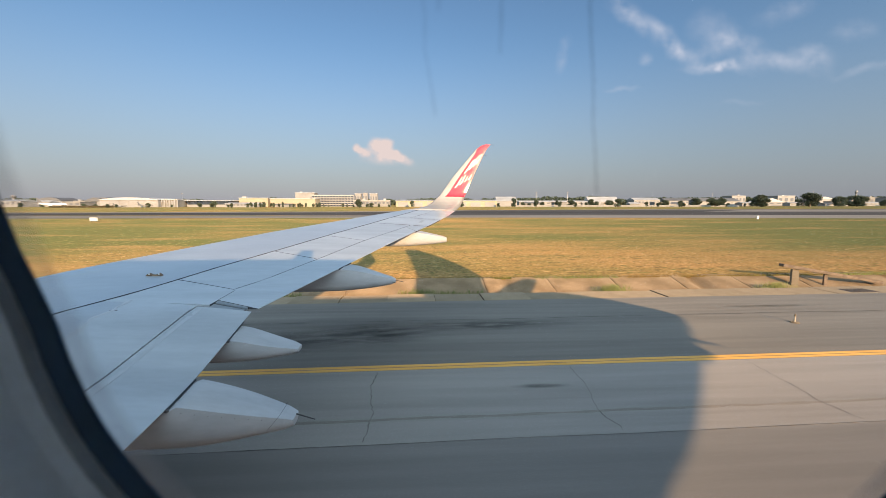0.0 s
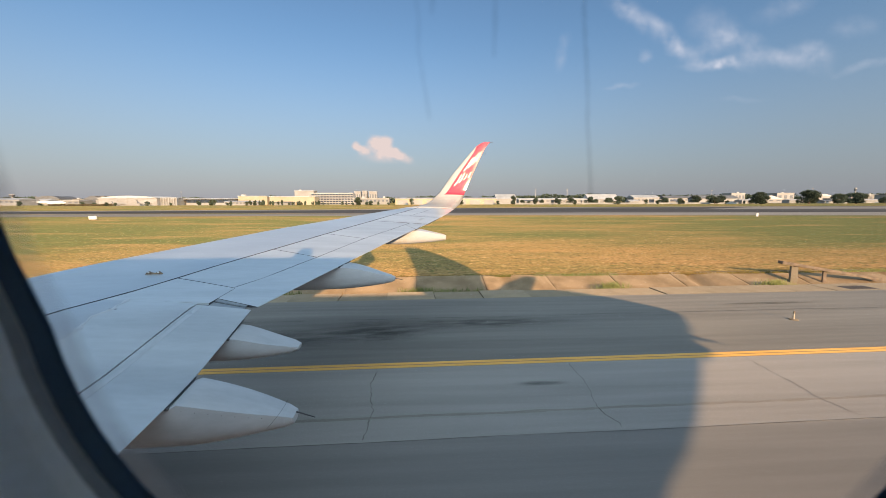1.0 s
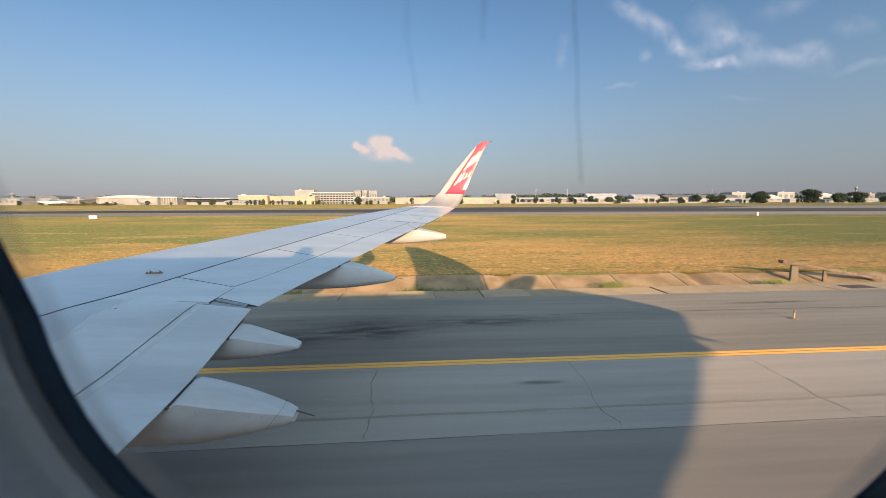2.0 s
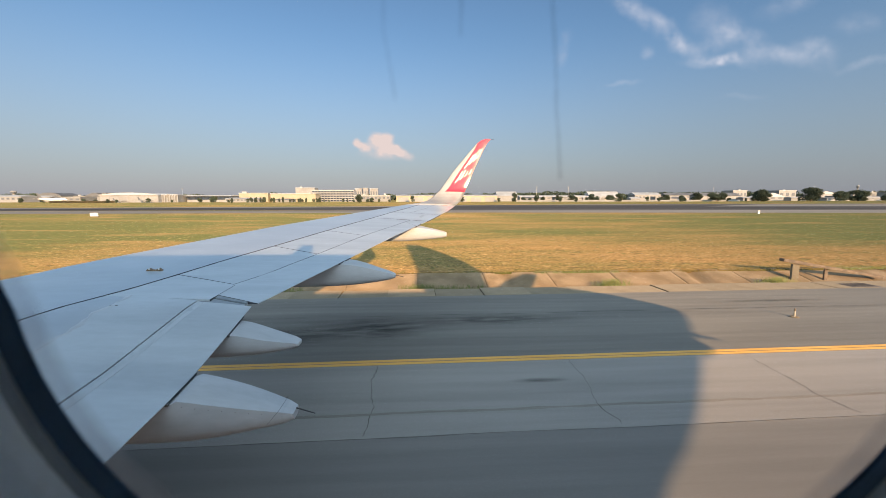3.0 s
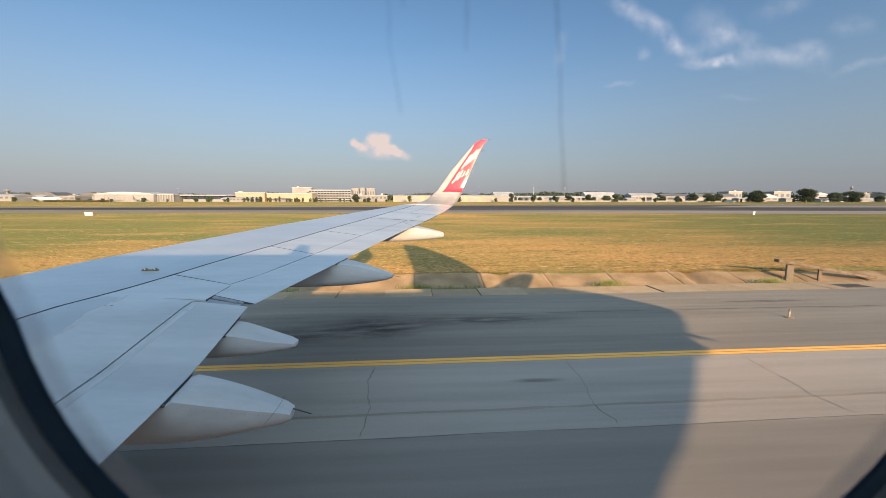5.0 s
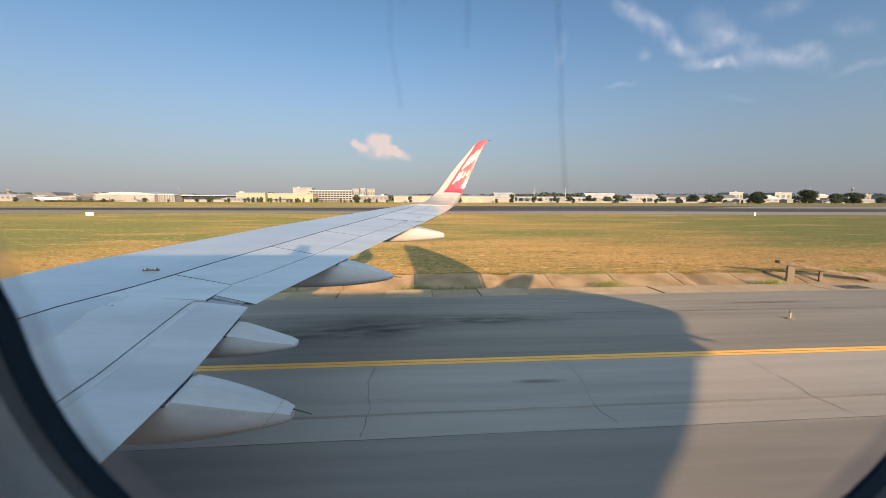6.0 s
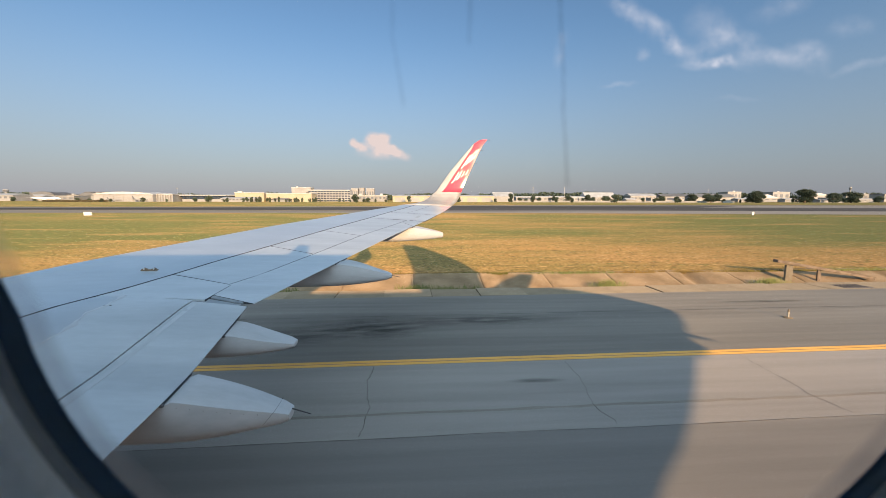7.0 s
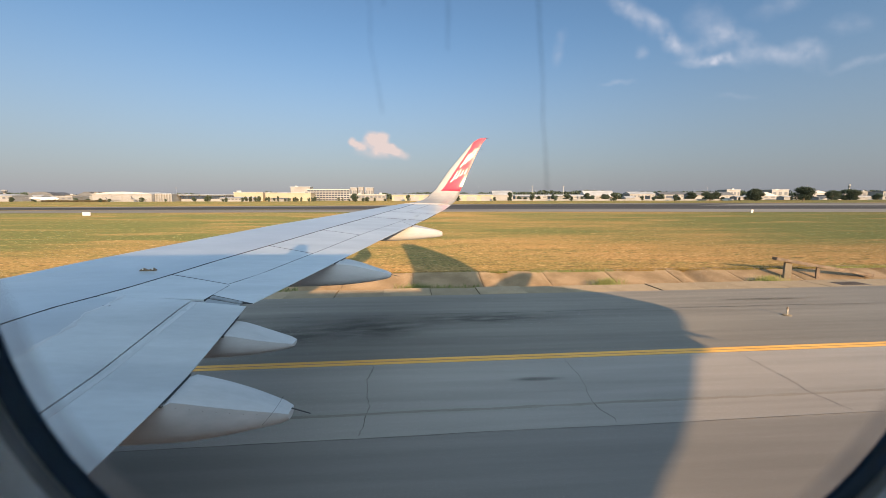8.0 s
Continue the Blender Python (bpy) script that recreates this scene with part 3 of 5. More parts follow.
def wing_core():
    rings = []
    for k in range(30):
        y = lerp(0.25, 14.75, k / 29)
        xt, xc, c = x_trail(y), x_crest(y), x_trail(y) - x_crest(y)
        ring = []
        for i in range(11):
            x = lerp(xt - 0.22, xc, i / 10)
            ring.append((x, y, z_wing(x, y) - 0.02))
        zc, zt = z_crest(y), z_trail(y)
        for dx, dz in ((-0.08, -0.012), (-0.15, -0.04), (-0.19, -0.075), (-0.18, -0.105), (-0.10, -0.135), (0.15, -0.15), (0.45, -0.125), (0.75, -0.07)):
            ring.append((xc + dx * c, y, zc + dz * c - 0.02))
        ring.append((xt - 0.22, y, z_wing(xt - 0.22, y) - 0.06))
        rings.append(ring)
    bm = loft(rings)
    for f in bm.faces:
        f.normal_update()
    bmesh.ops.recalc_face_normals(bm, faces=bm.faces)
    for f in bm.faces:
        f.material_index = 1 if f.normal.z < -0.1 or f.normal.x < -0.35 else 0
    return part("wing", bm, [SEALANT_GAP, SKIN], airplane, "light grey wing with panel joints and flap fairings", smooth=False)


wing = wing_core()


def panel(name, fa, fb, ya, yb, material, label="", gap=0.006, lift=0.0, thick=0.018, ny=14, nx=6, droop=0.0, edge=1, bare=False, inner=None):
    """A skin panel between the chordwise curves fa (front) and fb (rear); ya, yb: its span at front and rear."""
    bm = bmesh.new()
    up, dn = [], []
    for i in range(ny + 1):
        t = i / ny
        y1, y2 = lerp(ya[0] + gap, ya[1] - gap, t), lerp(yb[0] + gap, yb[1] - gap, t)
        x1, x2 = fa(y1) + gap, fb(y2) - gap
        ru, rd = [], []
        for j in range(nx + 1):
            s = j / nx
            x, y = lerp(x1, x2, s), lerp(y1, y2, s)
            z = z_wing(x, y) + lift - droop * s
            ru.append(bm.verts.new((x, y, z)))
            rd.append(bm.verts.new((x, y, z - (0.007 if bare and j == nx else thick))))
        up.append(ru)
        dn.append(rd)
    for i in range(ny):
        for j in range(nx):
            bm.faces.new((up[i][j], up[i + 1][j], up[i + 1][j + 1], up[i][j + 1])).smooth = True
            bm.faces.new((dn[i][j], dn[i][j + 1], dn[i + 1][j + 1], dn[i + 1][j]))
    rim = [(i, 0) for i in range(ny)] + [(ny, j) for j in range(nx)] + [(i, nx) for i in range(ny, 0, -1)] + [(0, j) for j in range(nx, 0, -1)]
    tops = [bm.verts.new(up[i][j].co) for i, j in rim]
    lows = [bm.verts.new(dn[i][j].co) for i, j in rim]
    for k in range(len(rim)):
        q = (k + 1) % len(rim)
        trailing = rim[k][1] == nx and rim[q][1] == nx
        inboard = inner is not None and rim[k][0] == 0 and rim[q][0] == 0
        bm.faces.new((tops[k], tops[q], lows[q], lows[k])).material_index = inner if inboard else 0 if trailing and bare else edge
    material = [material, SEALANT_GAP]
    return part(name, bm, material, wing, label)


panel("skin_panel", lambda y: x_crest(y) - 0.10, lambda y: line_a(y) - 0.013, (0.3, 14.6), (0.3, 14.6), SKIN, "glossy grey wing-box skin", ny=40, nx=10)


def line_w(y):
    return interp(y, [0.3, 3.2, 3.89, 4.15, 4.30, 4.45, 4.61, 4.94], [-3.5, -3.46, -3.42, -3.40, -3.45, -3.47, -3.40, -3.43]) + 0.012 * math.sin(y * 31) * math.sin(y * 9)


panel("fixed_panel", lambda y: line_a(y) + 0.013, lambda y: line_w(y) + 0.008, (0.3, 4.93), (0.3, 4.93), SKIN, ny=60, lift=-0.002, edge=0)
panel("fixed_panel", lambda y: line_w(y) - 0.004, lambda y: line_b(y) - 0.009, (0.3, 4.930), (0.3, 4.776), WING, ny=60, edge=0)
cuts = [(4.924, 4.771), (5.82, 5.37), (7.60, 7.06), (9.19, 8.76), (11.3, 11.2)]
for k, ((a0, b0), (a1, b1)) in enumerate(zip(cuts, cuts[1:])):
    # the innermost spoiler overhangs the flap by a hand's width; its dark rear rim stands in for the shadow below
    rear = line_b if k else lambda y: interp(y, [4.7, 5.26, 5.45], [-2.437, -2.378, -2.365])
    panel("spoiler", lambda y: line_a(y) + 0.013, rear, (a0, a1), (b0, b1 if k else b1 - 0.025), WING, ny=8, thick=0.018 if k else 0.03, gap=0.009, droop=0.0 if k else -0.004, inner=None if k else 0)
panel("outer_panel", lambda y: line_a(y) + 0.013, x_trail, (11.3, 12.58), (11.24, 12.52), WING, ny=8, gap=0.002)
panel("outer_panel", lambda y: line_a(y) + 0.013, line_b, (12.58, 14.6), (12.56, 14.6), WING, ny=10)
panel("inboard_flap", line_b, x_trail, (0.3, 4.742), (0.3, 4.60), WING, "light grey inboard flap, retracted", thick=0.035, ny=20, bare=True)
panel("outboard_flap", line_b, x_trail, (4.99, 11.2), (4.672, 11.2), WING, "light grey outboard flap, retracted", thick=0.03, ny=18, bare=True)
panel("aileron", line_b, x_trail, (12.58, 14.6), (12.53, 14.6), WING, "light grey aileron", thick=0.025, ny=10, bare=True)


panel("flap_strip", lambda y: line_b(y) + 0.045, lambda y: line_b(y) + 0.105, (0.4, 4.70), (0.4, 4.68), WORN, "pale worn strip along the flap nose", lift=0.002, thick=0.004, edge=0)


FAIRING_SECTION = ((1.0, 0.90), (0.6, 0.965), (0.2, 0.995), (-0.2, 0.995), (-0.6, 0.965), (-1.0, 0.90), (-1.0, 0.45), (-0.97, 0.0), (-0.90, -0.42), (-0.74, -0.76), (-0.46, -0.95), (0.0, -1.0), (0.46, -0.95), (0.74, -0.76), (0.90, -0.42), (0.97, 0.0), (1.0, 0.45))


def fairing(y, stations, half):
    """A canoe-shaped flap-track fairing with a flat-topped lid; stations: (x, top, bottom, width share)."""
    rings = []
    sx = [p[0] for p in stations]
    n = len(FAIRING_SECTION)
    for k in range(49):
        x = lerp(sx[0], sx[-1], k / 48)
        zt, zb, w = [sum(interp(x + d, sx, [p[c] for p in stations]) for d in (-0.08, 0.0, 0.08)) / 3 if k < 46 else interp(x, sx, [p[c] for p in stations]) for c in (1, 2, 3)]
        if k == 48:
            zt, zb, w = zt - 0.008, zb + 0.008, w - 0.05
        tilt = 0.12 * min(1.0, max(0.0, (sx[-1] - x) / (sx[-1] - x_trail(y))))
        ring = []
        for a, b in FAIRING_SECTION:
            py, pz = y + half * w * a, (zt + zb) / 2 + (zt - zb) / 2 * b + (tilt * half * w * a if b > 0.4 else 0.0)
            ring.append((x, py, min(pz, z_wing(x, py) - 0.03) if x < x_trail(py) - 0.004 else pz))
        rings.append(ring)
    bm = loft(rings)
    bm.verts.index_update()
    for e in bm.edges:
        i, j = e.verts[0].index, e.verts[1].index
        if (i % n == j % n and i % n in (0, 5)) or (min(i, j) >= 47 * n and i // n == j // n):
            e.smooth = False
    return part("flap_track_fairing", bm, FAIRING, wing, "pale canoe-shaped flap track fairing", smooth=True)


fairing(3.21, [(-4.3, 2.60, 2.50, 0.2), (-3.6, 2.75, 2.45, 0.7), (-2.8, 2.80, 2.455, 0.95), (-2.3, 2.94, 2.465, 1.0), (-1.9, 2.930, 2.470, 1.0), (-1.78, 2.908, 2.476, 0.99), (-1.55, 2.850, 2.508, 0.94), (-1.33, 2.788, 2.545, 0.80), (-1.12, 2.722, 2.581, 0.55), (-1.05, 2.700, 2.595, 0.46), (-1.015, 2.686, 2.606, 0.42)], 0.20)
fairing(4.195, [(-4.6, 2.85, 2.76, 0.2), (-3.8, 2.95, 2.72, 0.7), (-3.0, 3.0, 2.755, 0.95), (-2.2, 3.06, 2.77, 1.0), (-1.89, 3.086, 2.776, 1.0), (-1.75, 3.052, 2.786, 0.97), (-1.6, 3.002, 2.800, 0.90), (-1.42, 2.954, 2.826, 0.72), (-1.28, 2.920, 2.850, 0.52), (-1.25, 2.910, 2.858, 0.46)], 0.18)
fairing(6.68, [(-4.0, 3.0, 2.93, 0.2), (-3.2, 3.15, 2.93, 0.7), (-2.3, 3.25, 2.955, 0.95), (-1.66, 3.36, 2.958, 1.0), (-1.26, 3.395, 2.965, 1.0), (-1.0, 3.355, 2.985, 0.97), (-0.84, 3.308, 3.003, 0.90), (-0.62, 3.235, 3.030, 0.72), (-0.44, 3.180, 3.065, 0.52), (-0.375, 3.155, 3.085, 0.44)], 0.18)
fairing(10.43, [(-2.3, 3.48, 3.38, 0.2), (-1.6, 3.58, 3.30, 0.7), (-0.8, 3.64, 3.30, 0.95), (-0.42, 3.68, 3.296, 1.0), (0.0, 3.70, 3.32, 1.0), (0.24, 3.648, 3.34, 0.93), (0.46, 3.602, 3.36, 0.80), (0.65, 3.558, 3.386, 0.60), (0.745, 3.53, 3.402, 0.46)], 0.18)

# winglet: the tip curves up into a swept blade
WST = [(14.6, -0.52, 1.37, 4.15, 0.10), (15.1, 0.02, 1.53, 4.22, 0.09), (15.45, 0.38, 1.64, 4.31, 0.085), (15.68, 0.57, 1.74, 4.43, 0.08), (15.82, 0.70, 1.82, 4.56, 0.07), (15.90, 0.87, 1.88, 4.70, 0.082),
       (16.05, 1.39, 2.20, 5.42, 0.042), (16.18, 1.95, 2.50, 6.08, 0.027), (16.27, 2.33, 2.74, 6.52, 0.019), (16.30, 2.54, 2.86, 6.66, 0.013), (16.31, 2.70, 2.91, 6.71, 0.01)]


def winglet_normal(s):
    k = min(int(s), len(WST) - 2)
    z = lerp(WST[k][3], WST[k + 1][3], s - k)
    if s >= 5:
        return Vector((0, -1, 0.18 - 0.05 * (z - 4.70))).normalized()
    dy, dz = WST[k + 1][0] - WST[k][0], WST[k + 1][3] - WST[k][3]
    return Vector((0, -dz, dy)).normalized()


def winglet_point(s, u, off):
    """Across the blade: s along the span (0 to 10), u from leading to trailing edge, off outwards from the mid surface."""
    k = min(int(s), len(WST) - 2)
    t = s - k
    y, xl, xt, z, h = [lerp(p, q, t) for p, q in zip(WST[k], WST[k + 1])]
    nrm = winglet_normal(s)
    if s >= 5:
        y = 15.90 + 0.18 * (z - 4.70) - 0.025 * (z - 4.70) ** 2
    return Vector((lerp(xl, xt, u), y, z)) + nrm * off * h


def build_winglet():
    rings = []
    prof = [(1.0, 0.0), (0.8, 0.25), (0.55, 0.45), (0.3, 0.5), (0.12, 0.36), (0.03, 0.18), (0.0, 0.0), (0.03, -0.18), (0.12, -0.36), (0.3, -0.5), (0.55, -0.45), (0.8, -0.25)]
    for k in range(41):
        s = k / 4
        rings.append([winglet_point(s, u, o) for u, o in prof])
    w = part("winglet", loft(rings), WINGLET, airplane, "swept winglet with white leading edge and red panel", smooth=True)
    # red panel on the inner face
    for side in (1, -1):
        bm = bmesh.new()
        rows = []
        for k in range(27):
            s = 4.55 + (9.95 - 4.55) * k / 26
            row = []
            lead = interp(s, [4.55, 5, 6, 7, 7.6, 7.9, 8.05, 10], [0.26, 0.28, 0.30, 0.27, 0.22, 0.12, 0.03, 0.03])
            for j in range(9):
                u = lerp(lead, 0.985, j / 8)
                o = interp(u, [0.0, 0.03, 0.12, 0.3, 0.55, 0.8, 1.0], [0.0, 0.18, 0.36, 0.5, 0.45, 0.25, 0.0])
                p = winglet_point(s, u, o * side)
                row.append(bm.verts.new(p + winglet_normal(s) * 0.004 * side))
            rows.append(row)
        for a, c in zip(rows, rows[1:]):
            for j in range(8):
                bm.faces.new((a[j], a[j + 1], c[j + 1], c[j]))
        part("red_panel", bm, RED, w, "glossy red painted panel", smooth=True)
    return w


winglet = build_winglet()


def logo_shapes():
    """White slanting brush strokes along the red panel, as plain shapes."""
    bm = bmesh.new()

    def stroke(pts, w):
        last = None
        for k, (s, u) in enumerate(pts):
            o = interp(u, [0.0, 0.3, 0.55, 0.8, 1.0], [0.0, 0.5, 0.45, 0.25, 0.0])
            q = winglet_point(s, u, o) + Vector((0, -0.012, 0.002))
            nxt = pts[min(k + 1, len(pts) - 1)]
            prv = pts[max(k - 1, 0)]
            d = winglet_point(nxt[0], nxt[1], 0) - winglet_point(prv[0], prv[1], 0)
            side = Vector((d.z, 0, -d.x)).normalized() * w
            pair = (bm.verts.new(q - side), bm.verts.new(q + side))
            if last:
                bm.faces.new((last[0], pair[0], pair[1], last[1]))
            last = pair

    for s0, u0, s1, u1, w in ((5.40, 0.42, 6.02, 0.46, 0.0109), (5.58, 0.55, 6.10, 0.57, 0.0122), (5.74, 0.69, 6.06, 0.71, 0.0102), (5.86, 0.83, 6.16, 0.85, 0.0095),
                              (6.22, 0.44, 7.00, 0.48, 0.0122), (6.42, 0.57, 7.10, 0.59, 0.0136), (6.60, 0.70, 7.02, 0.72, 0.0102), (6.78, 0.83, 7.16, 0.85, 0.0095), (7.16, 0.66, 7.50, 0.68, 0.0095), (7.24, 0.82, 7.56, 0.84, 0.0088)):
        stroke([(s0, u0), (lerp(s0, s1, 0.35), lerp(u0, u1, 0.35) + 0.025), (lerp(s0, s1, 0.7), lerp(u0, u1, 0.7) + 0.01), (s1, u1)], w)
    return part("logo_strokes", bm, WHITE, winglet, "white painted brush strokes")


logo_shapes()


# fuselage as a shell round the cabin, with an opening for the window
def circle_y(z):
    return AXIS_Y + math.sqrt(max(0.0, RAD ** 2 - (z - AXIS_Z) ** 2))


def fuselage():
    # (x, top, bottom, half width)
    st = [(-21.5, 3.75, 3.45, 0.15), (-21.0, 4.1, 2.95, 0.6), (-20.0, 4.7, 2.4, 1.15), (-18.5, 5.45, 2.05, 1.65), (-16.5, 5.85, 1.95, 1.95), (-14, 5.895, 1.945, 1.975), (-0.42, 5.895, 1.945, 1.975), (0.62, 5.895, 1.945, 1.975), (4.4, 5.895, 1.945, 1.975), (5.0, 5.895, 1.955, 1.97),
          (5.74, 5.895, 2.02, 1.95), (6.51, 5.895, 2.205, 1.91), (7.53, 5.895, 2.42, 1.84), (8.67, 5.93, 2.69, 1.72), (10.0, 6.00, 3.03, 1.55), (11.68, 6.07, 3.48, 1.27), (12.8, 6.11, 3.81, 1.02), (13.86, 6.09, 4.17, 0.76), (14.5, 5.94, 4.36, 0.58), (15.2, 5.55, 4.61, 0.40), (15.65, 5.12, 4.80, 0.2)]
    a_lo, a_hi = math.asin((3.95 - AXIS_Z) / RAD), math.asin((5.08 - AXIS_Z) / RAD)
    angs = [a_lo, (a_lo + a_hi) / 2, a_hi] + [lerp(a_hi, a_lo + 2 * math.pi, k / 30) for k in range(1, 30)]
    # unseen windows along the far side of the cabin, cut oversize so the sun brightens the reveal
    cuts_x = [x for k in range(-6, 7) for x in (k * 0.533 + 0.9, k * 0.533 + 1.20)]
    old = list(st)
    st = sorted(old + [(x, *[interp(x, [q[0] for q in old], [q[c] for q in old]) for c in (1, 2, 3)]) for x in cuts_x])
    angs = sorted(angs + [math.pi - math.asin((4.74 - AXIS_Z) / RAD), math.pi - math.asin((4.26 - AXIS_Z) / RAD)])
    rings = []
    for x, zt, zb, w in st:
        rings.append([(x, AXIS_Y + w * math.cos(a), (zt + zb) / 2 + (zt - zb) / 2 * math.sin(a)) for a in angs])
    bm = loft(rings)

    def far_window(c):
        return c.y < -2 and 4.26 < c.z < 4.74 and any(k * 0.533 + 0.9 < c.x < k * 0.533 + 1.20 for k in range(-6, 7))

    gone = [f for f in bm.faces if -0.42 < f.calc_center_median().x < 0.62 and f.calc_center_median().y > -0.3 and 3.95 < f.calc_center_median().z < 5.08 or far_window(f.calc_center_median())]
    bmesh.ops.delete(bm, geom=gone, context="FACES_ONLY")
    part("fuselage", bm, HULL, airplane, "white fuselage shell", smooth=True)
    # inner lining, closed at both ends
    r2 = 1.70
    b_lo, b_hi = math.asin((4.15 - AXIS_Z) / r2), math.asin((4.80 - AXIS_Z) / r2)
    angs = [b_lo, (b_lo + b_hi) / 2, b_hi] + [lerp(b_hi, b_lo + 2 * math.pi, k / 24) for k in range(1, 24)]
    angs = sorted(angs + [math.pi - math.asin((4.74 - AXIS_Z) / r2), math.pi - math.asin((4.26 - AXIS_Z) / r2)])
    rings = [[(x, AXIS_Y + r2 * math.cos(a), AXIS_Z + r2 * math.sin(a)) for a in angs] for x in sorted([-4.0, -0.3, 0.3, 4.6] + cuts_x)]
    bm = loft(rings)
    gone = [f for f in bm.faces if -0.3 < f.calc_center_median().x < 0.3 and f.calc_center_median().y > -0.2 and 4.15 < f.calc_center_median().z < 4.80 or far_window(f.calc_center_median())]
    bmesh.ops.delete(bm, geom=gone, context="FACES_ONLY")
    part("cabin_lining", bm, LINING, airplane, "pale grey plastic cabin lining")


fuselage()

# window: outline in the wall plane
WIN_CX, WIN_HALF, WIN_RAD, WIN_BOTC, WIN_TOPC = 0.030, 0.1317, 0.109, 4.3906, 4.56


def outline(grow, y):
    """A rounded window outline with slightly bowed sides, grown by some metres, at depth y."""
    w, r = WIN_HALF + grow, WIN_RAD + grow
    side = [(w - r + r * math.cos(a), WIN_BOTC + r * math.sin(a)) for a in [math.pi * (k / 36 - 0.5) for k in range(18)]]
    side += [(w, lerp(WIN_BOTC, WIN_TOPC, k / 8)) for k in range(9)]
    side += [(w - r + r * math.cos(a), WIN_TOPC + r * math.sin(a)) for a in [math.pi * k / 36 for k in range(1, 19)]]
    mid = (WIN_BOTC + WIN_TOPC) / 2
    side = [(x + 0.018 * max(0.0, 1 - ((z - mid) / 0.10) ** 2), z) for x, z in side]
    return [(WIN_CX + x, y, z) for x, z in side] + [(WIN_CX - x, y, z) for x, z in reversed(side)]


def cabin_window():
    frame_ = part("window_reveal", loft([outline(0.0088, 0.1021), outline(0.0095, 0.1018), outline(0.0122, 0.1006), outline(0.0132, 0.1000), outline(0.0140, 0.0975), outline(0.028, 0.087), outline(0.050, 0.074), outline(0.080, 0.064), outline(0.11, 0.060)], cap=False), LINING, airplane, "pale grey moulded plastic window reveal", smooth=True)
    # wall plate round the reveal, up to the lining
    bm = bmesh.new()
    ring = outline(0.11, 0.060)
    vs = [bm.verts.new(p) for p in ring]
    outer = []
    for x, y, z in ring:
        ox = max(-0.36, min(0.42, WIN_CX + (x - WIN_CX) * 2.2))
        oz = max(4.02, min(5.0, 4.475 + (z - 4.475) * 2.0))
        outer.append(bm.verts.new((ox, 0.060, oz)))
    for k in range(len(vs)):
        j = (k + 1) % len(vs)
        bm.faces.new((vs[k], vs[j], outer[j], outer[k]))
    part("wall_plate", bm, LINING, frame_)
    part("window_seal", loft([outline(0.0, 0.1045), outline(-0.0004, 0.1038), outline(0.0008, 0.1030), outline(0.0040, 0.1023), outline(0.0046, 0.1021)], cap=False), SEAL, frame_, "dark navy rubber window seal", smooth=True)
    part("seal_retainer", loft([outline(0.0046, 0.1019), outline(0.0056, 0.1016), outline(0.0080, 0.1012), outline(0.0089, 0.1020)], cap=False), RETAINER, frame_, "dark grey plastic ring round the seal", smooth=True)
    # flared tunnel from the seal out to the skin
    inner = outline(0.0, 0.1045)
    skin_ring = []
    for x, y, z in inner:
        t = 1.0
        while 0.1045 * t < circle_y(4.4 + (z - 4.4) * t) - 0.004 and t < 4:
            t += 0.01
        skin_ring.append((x * t * 1.08, max(0.108, 0.1045 * t), 4.4 + (z - 4.4) * t * 1.06))
    part("window_tunnel", loft([inner, skin_ring], cap=False), TUNNEL, frame_)
    bm = bmesh.new()
    a = [bm.verts.new(p) for p in skin_ring]
    b = []
    for x, y, z in skin_ring:
        dx, dz = x - 0.1, z - 4.5
        k = min(0.53 / max(abs(dx), 1e-6), 0.575 / max(abs(dz), 1e-6))
        oz = 4.5 + dz * k
        b.append(bm.verts.new((0.1 + dx * k, circle_y(oz) - 0.003, oz)))
    for k in range(len(a)):
        j = (k + 1) % len(a)
        bm.faces.new((a[k], a[j], b[j], b[k]))
    part("skin_plate", bm, HULL, frame_)
    bm = loft([outline(0.02, 0.1095), outline(0.02, 0.1125)])
    pane = part("pane", bm, GLASS, frame_, "clear acrylic window pane with water streaks")
    pane.visible_shadow = False

    def streak(pts, half, material):
        bm = bmesh.new()
        rnd = random.Random(len(pts))
        last = None
        for (x0, z0), (x1, z1) in zip(pts, pts[1:]):
            for k in range(12):
                t = k / 11
                x, z = lerp(x0, x1, t) + rnd.uniform(-0.0001, 0.0001), lerp(z0, z1, t)
                w = half * rnd.uniform(0.6, 1.2)
                pr = (bm.verts.new((x - w, 0.1085, z)), bm.verts.new((x + w, 0.1085, z)))
                if last:
                    bm.faces.new((last[0], pr[0], pr[1], last[1]))
                last = pr
        o = part("water_streak", bm, material, frame_, "dried grey water streak on the pane")
        o.visible_shadow = False

    for a, b in [(-0.0010 * k, 0.004) for k in range(1, 5)]:
        rim = part("frosted_rim", loft([outline(a, 0.1075 + a * 0.02), outline(b, 0.1075 + a * 0.02)], cap=False), FROST, frame_, "hazy frosted edge of the pane")
        rim.visible_shadow = False
    streak([(0.0345, 4.470), (0.0352, 4.461), (0.0351, 4.452), (0.0361, 4.441), (0.0368, 4.434), (0.0371, 4.424), (0.0380, 4.416), (0.0390, 4.404)], 0.00048, SMEAR)
    streak([(-0.009, 4.458), (-0.0076, 4.449), (-0.0078, 4.441), (-0.0060, 4.431), (-0.0050, 4.424)], 0.0004, SMEAR_FAINT)
    streak([(-0.004, 4.460), (-0.0042, 4.450)], 0.0006, SMEAR_FAINT)
    streak([(0.012, 4.465), (0.0118, 4.440)], 0.0005, SMEAR_FAINT)


cabin_window()


